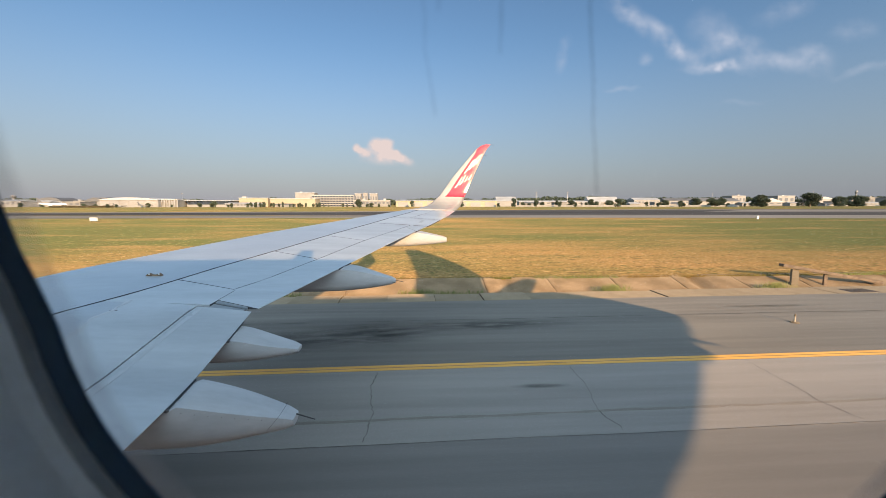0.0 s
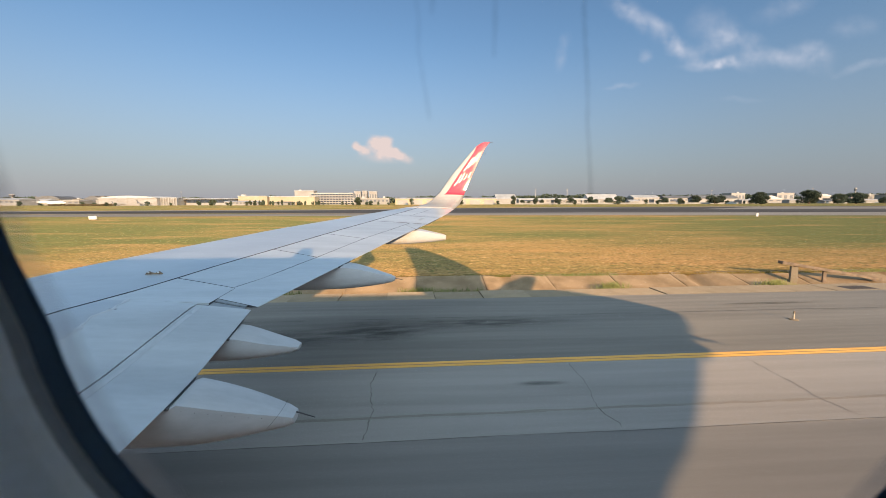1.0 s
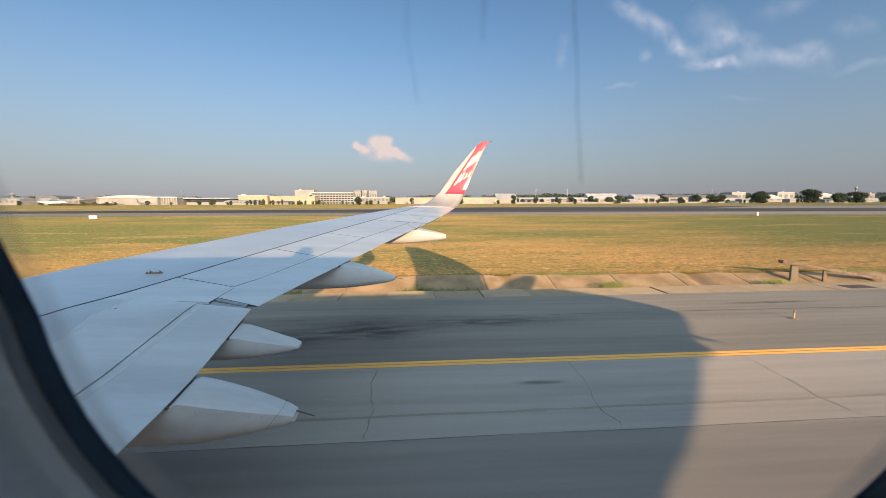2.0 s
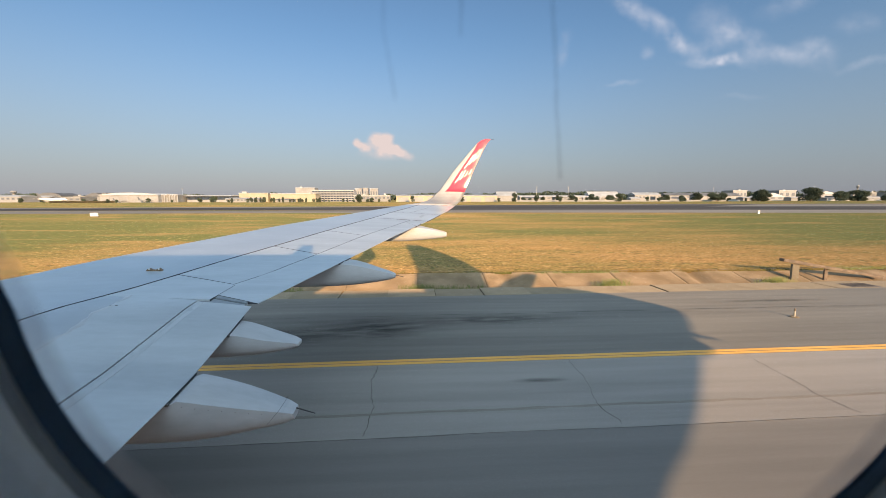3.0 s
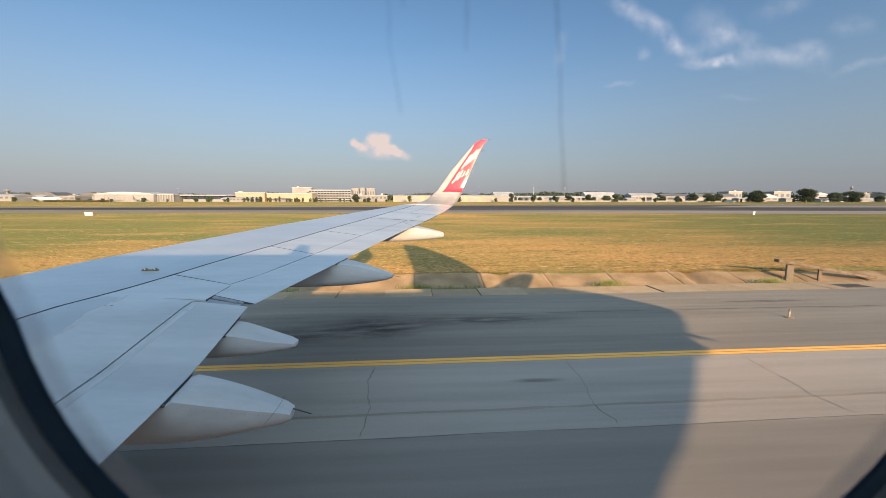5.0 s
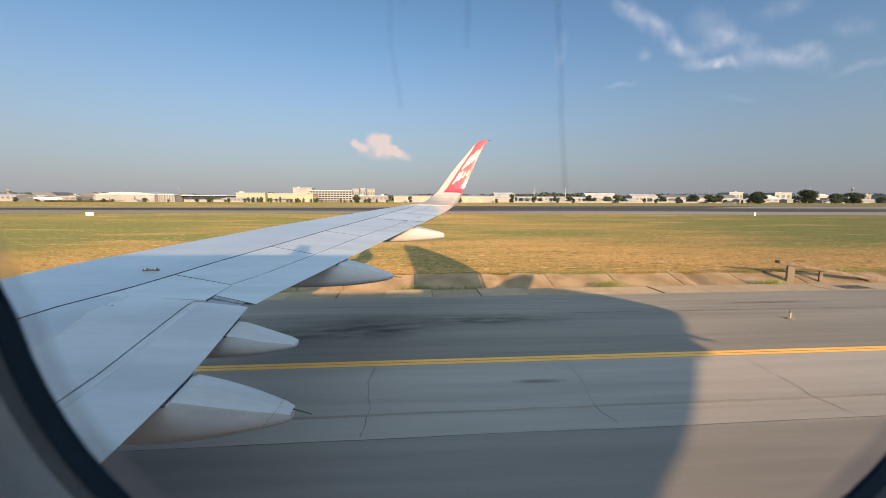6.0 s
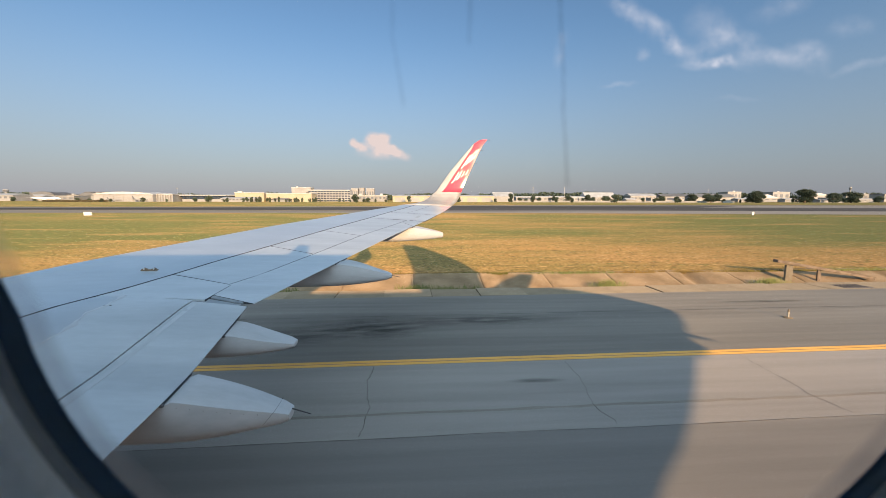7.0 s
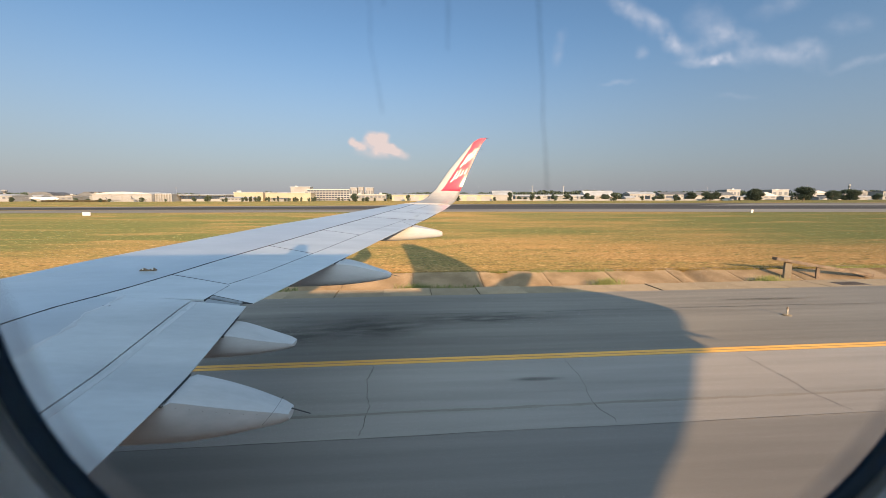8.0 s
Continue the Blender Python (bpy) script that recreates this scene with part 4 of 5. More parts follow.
def blade(name, root, tip, thick, label, between=()):
    """A tail surface: root, tip and the sections between are (leading point, trailing point)."""
    rings = []
    sections = (root, *between, tip)
    for k, (a, b) in enumerate(sections):
        h = thick * lerp(1.0, 0.45, k / (len(sections) - 1))
        a, b = Vector(a), Vector(b)
        span = (Vector(tip[0]) - Vector(root[0]))
        nrm = (b - a).cross(span).normalized()
        ring = []
        for u, o in ((0, 0), (0.08, 0.35), (0.3, 0.5), (0.7, 0.3), (1, 0), (0.7, -0.3), (0.3, -0.5), (0.08, -0.35)):
            ring.append(a.lerp(b, u) + nrm * o * h)
        rings.append(ring)
    return part(name, loft(rings), HULL, airplane, label)


blade("tail_fin", ((6.8, AXIS_Y, 5.7), (11.5, AXIS_Y, 5.6)), ((11.9, AXIS_Y, 11.7), (13.05, AXIS_Y, 11.7)), 0.5, "white swept tail fin",
      [((x0, AXIS_Y, z), (x1, AXIS_Y, z)) for x0, x1, z in ((7.25, 11.5, 6.3), (7.9, 11.75, 7.05), (8.5, 12.35, 7.7), (9.5, 12.85, 8.8), (10.72, 13.2, 10.2))])
blade("stabilizer", ((8.4, AXIS_Y + 0.6, 4.9), (12.0, AXIS_Y + 0.4, 4.9)), ((12.1, AXIS_Y + 6.2, 5.35), (13.1, AXIS_Y + 6.2, 5.35)), 0.3, "white horizontal stabilizer")
blade("stabilizer", ((8.4, AXIS_Y - 0.6, 4.9), (12.0, AXIS_Y - 0.4, 4.9)), ((12.1, AXIS_Y - 6.2, 5.35), (13.1, AXIS_Y - 6.2, 5.35)), 0.3, "white horizontal stabilizer")
# two unseen blades, added to cast the spikes in the tail's shadow
blade("shadow_spike_blade", ((13.18, AXIS_Y, 3.95), (13.5, AXIS_Y, 4.06)), ((13.74, AXIS_Y, 3.86), (13.82, AXIS_Y, 3.89)), 0.06, "small unseen blade under the tail cone, added for its shadow")
blade("shadow_bulge_blade", ((11.7, AXIS_Y, 3.44), (13.1, AXIS_Y, 3.95)), ((12.45, AXIS_Y, 3.58), (12.78, AXIS_Y, 3.66)), 0.10, "second unseen blade under the tail cone, added for its shadow")
blade("antenna", ((0.6, AXIS_Y, 5.88), (1.0, AXIS_Y, 5.88)), ((0.9, AXIS_Y, 6.25), (1.1, AXIS_Y, 6.25)), 0.04, "small blade antenna")


def wing_details():
    # rope anchor on the wing skin: a low bracket with two eyes
    bm = bmesh.new()
    n = 16
    prof = [(-0.12, 0.0), (-0.10, 0.026), (-0.07, 0.042), (-0.03, 0.024), (0.0, 0.016), (0.03, 0.024), (0.07, 0.042), (0.09, 0.026), (0.12, 0.0)]
    z0 = z_wing(-3.82, 6.05)
    rings = [[(-3.82 + x, 6.05 + y, z0 - 0.003 + (z if abs(y) < 0.02 else z * 0.6)) for x, z in prof] for y in (-0.025, -0.015, 0.015, 0.025)]
    bm = loft([[*r, *[(p[0], p[1], z0 - 0.006) for p in reversed(r)]] for r in rings])
    part("anchor_bracket", bm, BRASS, wing, "small brown rope anchor with two eyes")
    for dx in (-0.065, 0.07):
        bm = bmesh.new()
        tube(bm, (-3.82 + dx, 6.02, z0 + 0.028), (-3.82 + dx, 6.035, z0 + 0.020), 0.012, 0.012, 10)
        part("anchor_eye", bm, WHITE, wing)
    # discharge wick at the end of the fairing
    bm = tube(bmesh.new(), (-1.01, 3.21, 2.688), (-0.86, 3.21, 2.635), 0.006, 0.004, 6)
    part("discharge_wick", bm, DARKMETAL, wing, "thin black discharge wick")
    part("discharge_wick", tube(bmesh.new(), (-0.385, 6.68, 3.13), (-0.24, 6.68, 3.095), 0.006, 0.004, 6), DARKMETAL, wing, "thin black discharge wick")
    for y, p, q in ((16.125, (2.60, 6.30), (2.74, 6.27)), (16.16, (2.88, 6.70), (3.02, 6.69)), (16.07, (2.37, 5.80), (2.48, 5.77))):
        bm = tube(bmesh.new(), (p[0], y, p[1]), (q[0], y, q[1]), 0.008, 0.006, 6)
        part("discharge_wick", bm, DARKMETAL, winglet)
    # dark strips over the fairings stand in for shade in the flap slots
    for y0, y1 in ((3.005, 3.415), (4.01, 4.375), (6.49, 6.86), (10.24, 10.61)):
        bm = bmesh.new()
        za, zb = z_trail(y0) - 0.001, z_trail(y1) - 0.001
        xa, xb = x_trail(y0) - 0.004, x_trail(y1) - 0.004
        top = [bm.verts.new(p) for p in ((xa, y0, za), (xa + 0.006, y0, za), (xb + 0.006, y1, zb), (xb, y1, zb))]
        low = [bm.verts.new(v.co - Vector((0, 0, 0.014))) for v in top]
        bm.faces.new(top)
        bm.faces.new(low[::-1])
        for k in range(4):
            q = (k + 1) % 4
            bm.faces.new((top[k], top[q], low[q], low[k]))
        part("fairing_slot_shade", bm, SEALANT_GAP, wing, "black strip standing in for the shaded slot above the fairing")
        part("slot_end", box(bmesh.new(), xa - 0.012, xa + 0.016, y0 - 0.014, y0 + 0.008, za - 0.024, za - 0.002, 0.004), DARKMETAL, wing, "small dark end block of the slot")
    for k in range(8):
        x = -1.80 + 0.095 * k
        yy = 3.21 - 0.20 * interp(x, [-1.9, -1.75, -1.55, -1.33, -1.11], [1.0, 0.99, 0.94, 0.83, 0.62]) - 0.001
        zz = interp(x, [-1.9, -1.11], [2.845, 2.70])
        part("rivet", tube(bmesh.new(), (x, yy + 0.003, zz), (x, yy - 0.002, zz), 0.003, 0.003, 8), BOLT, wing)
    # joint of the fairing's tail cap
    ring = []
    for dx, grow in ((-0.0015, 0.999), (-0.0015, 1.003), (0.0015, 1.003), (0.0015, 0.999)):
        zt, zb, w = 2.744, 2.579, 0.645
        ring.append([(-1.135 + dx + 0.06 * (b - 0.5), 3.21 + 0.20 * (w - 0.10 * (b - 0.5)) * a * grow, (zt + zb) / 2 - 0.012 * (b - 0.5) + (zt - zb) / 2 * b * grow) for a, b in FAIRING_SECTION])
    part("fairing_joint", loft(ring, cap=False), DARKMETAL, wing, "dark joint of the fairing tail cap")
    # torn ends of the sealant bead on the fixed panel
    for y, x, ln in ((4.61, -3.39, 0.09), (4.16, -3.40, 0.06)):
        bm = bmesh.new()
        za = z_wing(x, y) + 0.0015
        top = [bm.verts.new((x + a * ln, y + b, za + (z_wing(x + a * ln, y) - z_wing(x, y)))) for a, b in ((-0.5, 0.004), (0.5, -0.012), (0.5, 0.008), (-0.4, 0.016))]
        bm.faces.new(top)
        low = [bm.verts.new(v.co - Vector((0, 0, 0.003))) for v in top]
        bm.faces.new(low[::-1])
        for k in range(4):
            q = (k + 1) % 4
            bm.faces.new((top[k], top[q], low[q], low[k]))
        part("sealant_tab", bm, DARKMETAL, wing, "torn dark end of a sealant bead")
    # flap end mechanism in the notch between the flaps
    for (xa, y0, y1), (xb, y2, y3), dz in (((-2.43, 4.755, 4.865), (-2.0, 4.642, 4.694), 0.016), ((-2.42, 4.885, 4.985), (-1.99, 4.706, 4.764), 0.006)):
        bm = bmesh.new()
        top = [bm.verts.new((x, y, z_wing(x, y) - dz)) for x, y in ((xa, y0), (xa, y1), (xb, y3), (xb, y2))]
        bot = [bm.verts.new(v.co - Vector((0, 0, 0.03))) for v in top]
        bm.faces.new(top)
        bm.faces.new(bot[::-1])
        for i in range(4):
            j = (i + 1) % 4
            bm.faces.new((top[i], top[j], bot[j], bot[i]))
        part("flap_end_seal", bm, SEALPLATE, wing, "grey flap end seal")
    # plate over the outboard end of the flap, a hatch beside it and a faded mark at the tip
    for name, corners, lift, thick, material, label in (("flap_end_plate", ((-0.284, 10.76), (-0.187, 11.29), (0.10, 10.80), (-0.01, 10.25)), 0.005, 0.008, WING, "small plate over the flap end"),
                                                        ("access_hatch", ((0.03, 11.80), (0.12, 12.22), (0.21, 12.22), (0.12, 11.80)), 0.002, 0.004, SEALPLATE, "small grey access hatch"),
                                                        ("faded_mark", ((0.86, 14.42), (0.94, 14.60), (1.10, 14.60), (1.00, 14.36)), 0.002, 0.004, MARK, "faded orange painted mark")):
        bm = bmesh.new()
        top = [bm.verts.new((x, y, z_wing(x, y) + lift)) for x, y in corners]
        low = [bm.verts.new(v.co - Vector((0, 0, thick))) for v in top]
        bm.faces.new(top)
        bm.faces.new(low[::-1])
        for k in range(4):
            q = (k + 1) % 4
            bm.faces.new((top[k], top[q], low[q], low[k])).material_index = 1
        part(name, bm, [material, SEALANT_GAP if material is WING else material], wing, label)
    # raised sealant bead between the skin and the paler fixed panel
    rnd = random.Random(51)
    rows = []
    for k in range(70):
        y = lerp(3.3, 4.94, k / 69)
        x, w = line_w(y), 0.021 * (0.4 + 0.8 * rnd.random()) * (1 + 0.5 * math.sin(y * 17))
        rows.append([(x - w, y, z_wing(x - w, y) + 0.001), (x - w * 0.5, y, z_wing(x, y) + 0.006), (x + w * 0.6, y, z_wing(x, y) + 0.006), (x + w * 1.3, y, z_wing(x + w, y) + 0.001)])
    part("sealant_bead", loft(rows, closed=False), FAIRING, wing, "pale ragged bead of sealant", smooth=True)


wing_details()


def landing_gear(x, y, top, r, gap):
    """A strut with two wheels."""
    leg = part("gear_strut", tube(bmesh.new(), (x, y, r), (x, y, top), 0.09, 0.12, 12), METAL, airplane, "steel landing gear strut")
    for s in (-1, 1):
        bm = tube(bmesh.new(), (x, y + s * gap - 0.18, r), (x, y + s * gap + 0.18, r), r, r, 28)
        bmesh.ops.bevel(bm, geom=[e for e in bm.edges if len(e.link_faces) == 2 and abs(e.verts[0].co.y - e.verts[1].co.y) < 1e-6], offset=0.06, segments=2, affect="EDGES")
        part("wheel", bm, DARKMETAL, leg, "black rubber tyre")


landing_gear(-3.0, AXIS_Y + 3.8, 2.6, 0.58, 0.46)
landing_gear(-3.0, AXIS_Y - 3.8, 2.6, 0.58, 0.46)
landing_gear(-15.5, AXIS_Y, 2.4, 0.38, 0.25)

# ---- pavement pieces and roadside things ----
pavement_edge = slab_row()
drain = drain_lining()
stain(shoulder, -1.9, 13.2, 3.6, 1.6)
stain(shoulder, -1.1, 13.7, 1.7, 1.5)
stain(shoulder, 2.6, 14.1, 4.2, 0.8)
stain(shoulder, -5.5, 12.6, 4.0, 1.2)
stain(shoulder, 15.5, 15.8, 3.0, 0.25)
stain(taxi_lane, 3.1, 9.05, 0.9, 0.16)


def marker_post(x, y):
    t = thing("marker_post", "short white taxiway marker post on a dark base", "marker post", at=(x, y, 0.0))
    part("base", tube(bmesh.new(), (0, 0, -0.01), (0, 0, 0.035), 0.17, 0.13, 14), SLAB, t, "pale round concrete base")
    part("post", tube(bmesh.new(), (0, 0, 0.035), (0, 0, 0.24), 0.035, 0.03, 10), POSTB, t)
    part("cap", tube(bmesh.new(), (0, 0, 0.24), (0, 0, 0.33), 0.034, 0.02, 10), BRASS, t, "dark amber cap")
    return t


marker_post(13.95, 13.75)


def loose_gravel():
    """Pale stones scattered over the near paving."""
    rnd = random.Random(41)
    vs, fs = [], []
    for k in range(800):
        x, y = rnd.uniform(-4.0, 10.0), rnd.uniform(3.0, 6.9)
        r = rnd.uniform(0.002, 0.0065)
        i = len(vs)
        for dx, dy, dz in ((1, 0, 0), (0, 1, 0), (-1, 0, 0), (0, -1, 0), (0, 0, 0.8), (0, 0, -0.5)):
            vs.append((x + dx * r * rnd.uniform(0.7, 1.4), y + dy * r * rnd.uniform(0.7, 1.4), 0.004 + dz * r))
        for a, b in ((0, 1), (1, 2), (2, 3), (3, 0)):
            fs += [(i + a, i + b, i + 4), (i + b, i + a, i + 5)]
    me = bpy.data.meshes.new("loose_gravel")
    me.from_pydata(vs, [], fs)
    me.materials.append(GRAVEL)
    return tagged(new("loose_gravel", me), "pale loose gravel scattered over the taxiway asphalt", "gravel", kind="stuff")


loose_gravel()


def weed(x, y, z, h, n, seed, spread):
    bm = bmesh.new()
    rnd = random.Random(seed)
    for k in range(n):
        a, r = rnd.uniform(0, 2 * math.pi), abs(rnd.gauss(0, spread))
        bx, by = r * math.cos(a) * 1.6, r * math.sin(a) * 0.6
        hh = h * rnd.uniform(0.4, 1.0)
        lean = rnd.uniform(-0.4, 0.4) * hh, rnd.uniform(-0.3, 0.3) * hh
        w = rnd.uniform(0.007, 0.016)
        base = [bm.verts.new((bx - w, by, -0.1)), bm.verts.new((bx + w, by, -0.1))]
        mid = [bm.verts.new((bx - w * 0.8 + lean[0] * 0.4, by + lean[1] * 0.4, hh * 0.55)), bm.verts.new((bx + w * 0.8 + lean[0] * 0.4, by + lean[1] * 0.4, hh * 0.55))]
        tip = bm.verts.new((bx + lean[0], by + lean[1], hh))
        bm.faces.new((base[0], base[1], mid[1], mid[0]))
        bm.faces.new((mid[0], mid[1], tip))
    ob = add_to("weed_clump", bm, WEED)
    ob.matrix_basis = pose(x, y, z)
    return tagged(ob, "clump of tall green weeds growing in the drain", "weeds", "weeds in the drain", kind="stuff")


def drain_grate():
    t = thing("drain_grate", "dark iron drain grate set in the edge slabs", "drain grate", at=(22.3, 18.75, 0.012))
    part("rim", box(bmesh.new(), -0.75, 0.75, -0.42, 0.42, -0.05, 0.004, 0.01), DARKMETAL, t)
    for k in range(7):
        part("bar", box(bmesh.new(), -0.62 + 0.2 * k - 0.045, -0.62 + 0.2 * k + 0.045, -0.36, 0.36, 0.0, 0.016), RUST, t)
    return t


drain_grate()
weed(0.2, 20.9, -0.5, 0.5, 330, 1, 0.4)
weed(10.6, 21.0, -0.5, 0.62, 400, 2, 0.28)
weed(20.3, 21.3, -0.45, 0.5, 340, 3, 0.38)


def broken_rail():
    t = thing("broken_beam", "weathered brown beam lying tilted across two piers in the drain", "beam", at=(24.3, 22.0, 0.0))
    bm = box(bmesh.new(), -3.1, 3.1, -0.17, 0.17, -0.085, 0.085, 0.02)
    rnd = random.Random(3)
    for v in bm.verts:
        v.co.z += rnd.uniform(-0.012, 0.012)
        v.co.y += rnd.uniform(-0.012, 0.012)
    part("beam", bm, RUST, t).matrix_basis = pose(0, 0, 0.285, 0, 9.9, -2)
    part("pier", box(bmesh.new(), -2.42, -1.98, 0.0, 0.14, -0.75, 0.57, 0.02), SLAB, t, "square concrete pier")
    part("pier", box(bmesh.new(), -0.44, -0.22, -0.05, 0.05, -0.75, 0.27, 0.02), RUST, t, "thin rusty stub")
    return t


broken_rail()


def runway_box(x, y, w, h):
    t = thing("runway_marker_board", "small white marker board standing in the grass", "marker board", "runway marker boards", at=(x, y, 0))
    part("board", box(bmesh.new(), -w / 2, w / 2, -0.12, 0.12, 0.15, h, 0.02), POSTW, t)
    for s in (-1, 1):
        part("leg", box(bmesh.new(), s * w * 0.35 - 0.04, s * w * 0.35 + 0.04, -0.05, 0.05, -0.05, 0.16), DARKMETAL, t)
    return t


runway_box(-78, 103, 1.8, 1.0)
runway_box(92, 104, 0.55, 1.05)


def grass_tufts():
    """Short blades over the verge beyond the drain."""
    rnd = random.Random(77)
    vs, fs = [], []
    for k in range(46000):
        y = 23.3 + (rnd.random() ** 2.2) * 13
        x = rnd.uniform(-30 - y * 0.9, 20 + y * 1.15)
        h, w = rnd.uniform(0.06, 0.13) * (1.25 - 0.05 * (y - 23)), rnd.uniform(0.015, 0.04)
        a = rnd.uniform(-0.5, 0.5)
        i = len(vs)
        dx, dy = w * math.cos(a), w * math.sin(a)
        z = -0.06
        vs += [(x - dx, y - dy, z), (x + dx, y + dy, z), (x + rnd.uniform(-0.06, 0.06), y + rnd.uniform(-0.04, 0.04), z + h)]
        fs.append((i, i + 1, i + 2))
    me = bpy.data.meshes.new("grass")
    me.from_pydata(vs, [], fs)
    me.materials.append(BLADE)
    return tagged(new("grass", me), "short dry tan and green grass blades", "grass", kind="stuff")


grass_tufts()


def verge_weeds():
    """Green tufts in patches along the upper rim of the drain and in its bed."""
    rnd = random.Random(78)
    vs, fs = [], []
    for k in range(16000):
        x = rnd.uniform(-20, 45)
        low = k % 4 == 0
        if noise.noise(Vector((x * (0.22 if low else 0.16), 5 if low else 2, 0))) < (0.30 if low else 0.08):
            continue
        y = rnd.uniform(20.9, 21.5) if low else 23.15 + abs(rnd.gauss(0, 0.45))
        h, w = rnd.uniform(0.06, 0.26 if low else 0.14), rnd.uniform(0.010, 0.024)
        z = -0.62 + (y - 20.9) * 0.26 if low else -0.04
        i = len(vs)
        vs += [(x - w, y, z), (x + w, y, z), (x + rnd.uniform(-0.08, 0.08), y + rnd.uniform(-0.06, 0.06), z + h + (0.06 if low else 0.0))]
        fs.append((i, i + 1, i + 2))
    me = bpy.data.meshes.new("verge_weeds")
    me.from_pydata(vs, [], fs)
    me.materials.append(WEED)
    return tagged(new("verge_weeds", me), "patchy green weeds along the rim and bed of the drain", "weeds", kind="stuff")


verge_weeds()


ASKEW = pose(0, 0.10, 0, 0, 0, 0.88)
for ob in list(scene.objects):
    if ob.parent is None and ob.name.split(".")[0] in ("ground", "taxiway", "taxiway_lane", "taxiway_shoulder", "edge_line", "pavement_edge", "drain"):
        ob.matrix_basis = ASKEW @ ob.matrix_basis


# ---- the far side of the airfield ----
def shed(x, y, w, h, wall, roof, label, name="warehouse", depth=24.0, gable=0.0, doors=0, windows=0, along=False):
    """A long low building: walls, a roof with an overhang, door leaves and windows."""
    t = thing(name, label, "building", at=(x, y, 0))
    eave = h - gable
    part("wall", box(bmesh.new(), -w / 2, w / 2, 0, depth, -0.3, eave), wall, t)
    bm = bmesh.new()
    if gable:
        o = 0.6
        if along:
            ring = [(-w / 2 - o, eave - 0.1), (0, h), (w / 2 + o, eave - 0.1), (w / 2 + o, eave - 0.5), (-w / 2 - o, eave - 0.5)]
            bm = loft([[(px, yy, pz) for px, pz in ring] for yy in (-o, depth + o)])
        else:
            ring = [(-o, eave - 0.1), (depth / 2, h), (depth + o, eave - 0.1), (depth + o, eave - 0.45), (-o, eave - 0.45)]
            bm = loft([[(xx, py, pz) for py, pz in ring] for xx in (-w / 2 - o, w / 2 + o)])
    else:
        box(bm, -w / 2 - 0.5, w / 2 + 0.5, -0.5, depth + 0.5, eave, eave + 0.6)
    part("roof", bm, roof, t)
    rnd = random.Random(round(x))
    for k in range(int(w / 22) if not gable and h > 7 else 0):
        cx, bw, bh = rnd.uniform(-w * 0.42, w * 0.42), rnd.uniform(1.2, 3.0), rnd.uniform(0.9, 2.2)
        part("roof_unit", box(bmesh.new(), cx - bw, cx + bw, 2.0, 5.0, eave + 0.6, eave + 0.6 + bh), ROOFG, t)
    for k in range(doors):
        cx = -w / 2 + w * (k + 0.5) / doors
        dw = w / doors * 0.7
        part("door", box(bmesh.new(), cx - dw / 2, cx + dw / 2, -0.15, 0.1, 0, eave * 0.72), WALLW if wall is not WALLW else WALLG, t)
    for k in range(windows):
        cx = -w / 2 + w * (k + 0.5) / windows
        ww = w / windows * 0.55
        part("window", box(bmesh.new(), cx - ww / 2, cx + ww / 2, -0.12, 0.1, eave * 0.45, eave * 0.78), WINDOWD, t)
    return t


def office(x, y, w, h, floors, bays, wall, label, depth=18.0):
    """A block with storeys of ribbon windows between slabs."""
    t = thing("office_block", label, "building", at=(x, y, 0))
    part("wall", box(bmesh.new(), -w / 2, w / 2, 0.6, depth, -0.3, h), wall, t)
    part("roof", box(bmesh.new(), -w / 2 - 0.4, w / 2 + 0.4, 0, depth + 0.4, h, h + 0.7), ROOFW, t)
    fh = h / floors
    for f in range(floors):
        part("floor_slab", box(bmesh.new(), -w / 2, w / 2, 0.0, 0.7, f * fh + fh * 0.72, f * fh + fh), wall, t)
        for b in range(bays):
            cx = -w / 2 + w * (b + 0.5) / bays
            ww = w / bays * 0.8
            part("window", box(bmesh.new(), cx - ww / 2, cx + ww / 2, 0.45, 0.75, f * fh + fh * 0.18, f * fh + fh * 0.72), GLASSD, t)
    return t


def hangar(x, y, w, h):
    t = thing("aircraft_hangar", "large white aircraft hangar with a shallow curved roof", "hangar", at=(x, y, 0))
    part("wall", box(bmesh.new(), -w / 2, w / 2, 0, 50, -0.3, h - 2.6), WALLW, t)
    ring = []
    for k in range(13):
        u = -1 + 2 * k / 12
        ring.append((u * (w / 2 + 0.8), h - 2.6 + 2.6 * (1 - abs(u) ** 2.2)))
    ring += [(w / 2 + 0.8, h - 3.0), (-w / 2 - 0.8, h - 3.0)]
    part("roof", loft([[(px, yy, pz) for px, pz in ring] for yy in (-0.8, 50.8)]), ROOFW, t, smooth=False)
    for k in range(6):
        cx = -w / 2 + w * (k + 0.5) / 6
        part("door_leaf", box(bmesh.new(), cx - w / 12 + 0.25, cx + w / 12 - 0.25, -0.3 - 0.15 * (k % 2), 0.1, 0, h - 4.0), WALLW, t)
    return t


def columned(x, y, w, h):
    t = thing("hangar_annex", "white annex with a row of dark bays between columns", "building", at=(x, y, 0))
    part("wall", box(bmesh.new(), -w / 2, w / 2, 0.8, 40, -0.3, h - 0.8), WALLG, t)
    part("roof", box(bmesh.new(), -w / 2 - 0.4, w / 2 + 0.4, -0.3, 40.4, h - 0.8, h), ROOFW, t)
    for k in range(7):
        cx = -w / 2 + w * k / 6
        part("column", box(bmesh.new(), cx - 0.5, cx + 0.5, -0.1, 0.9, -0.3, h - 0.8), WALLW, t)
    return t


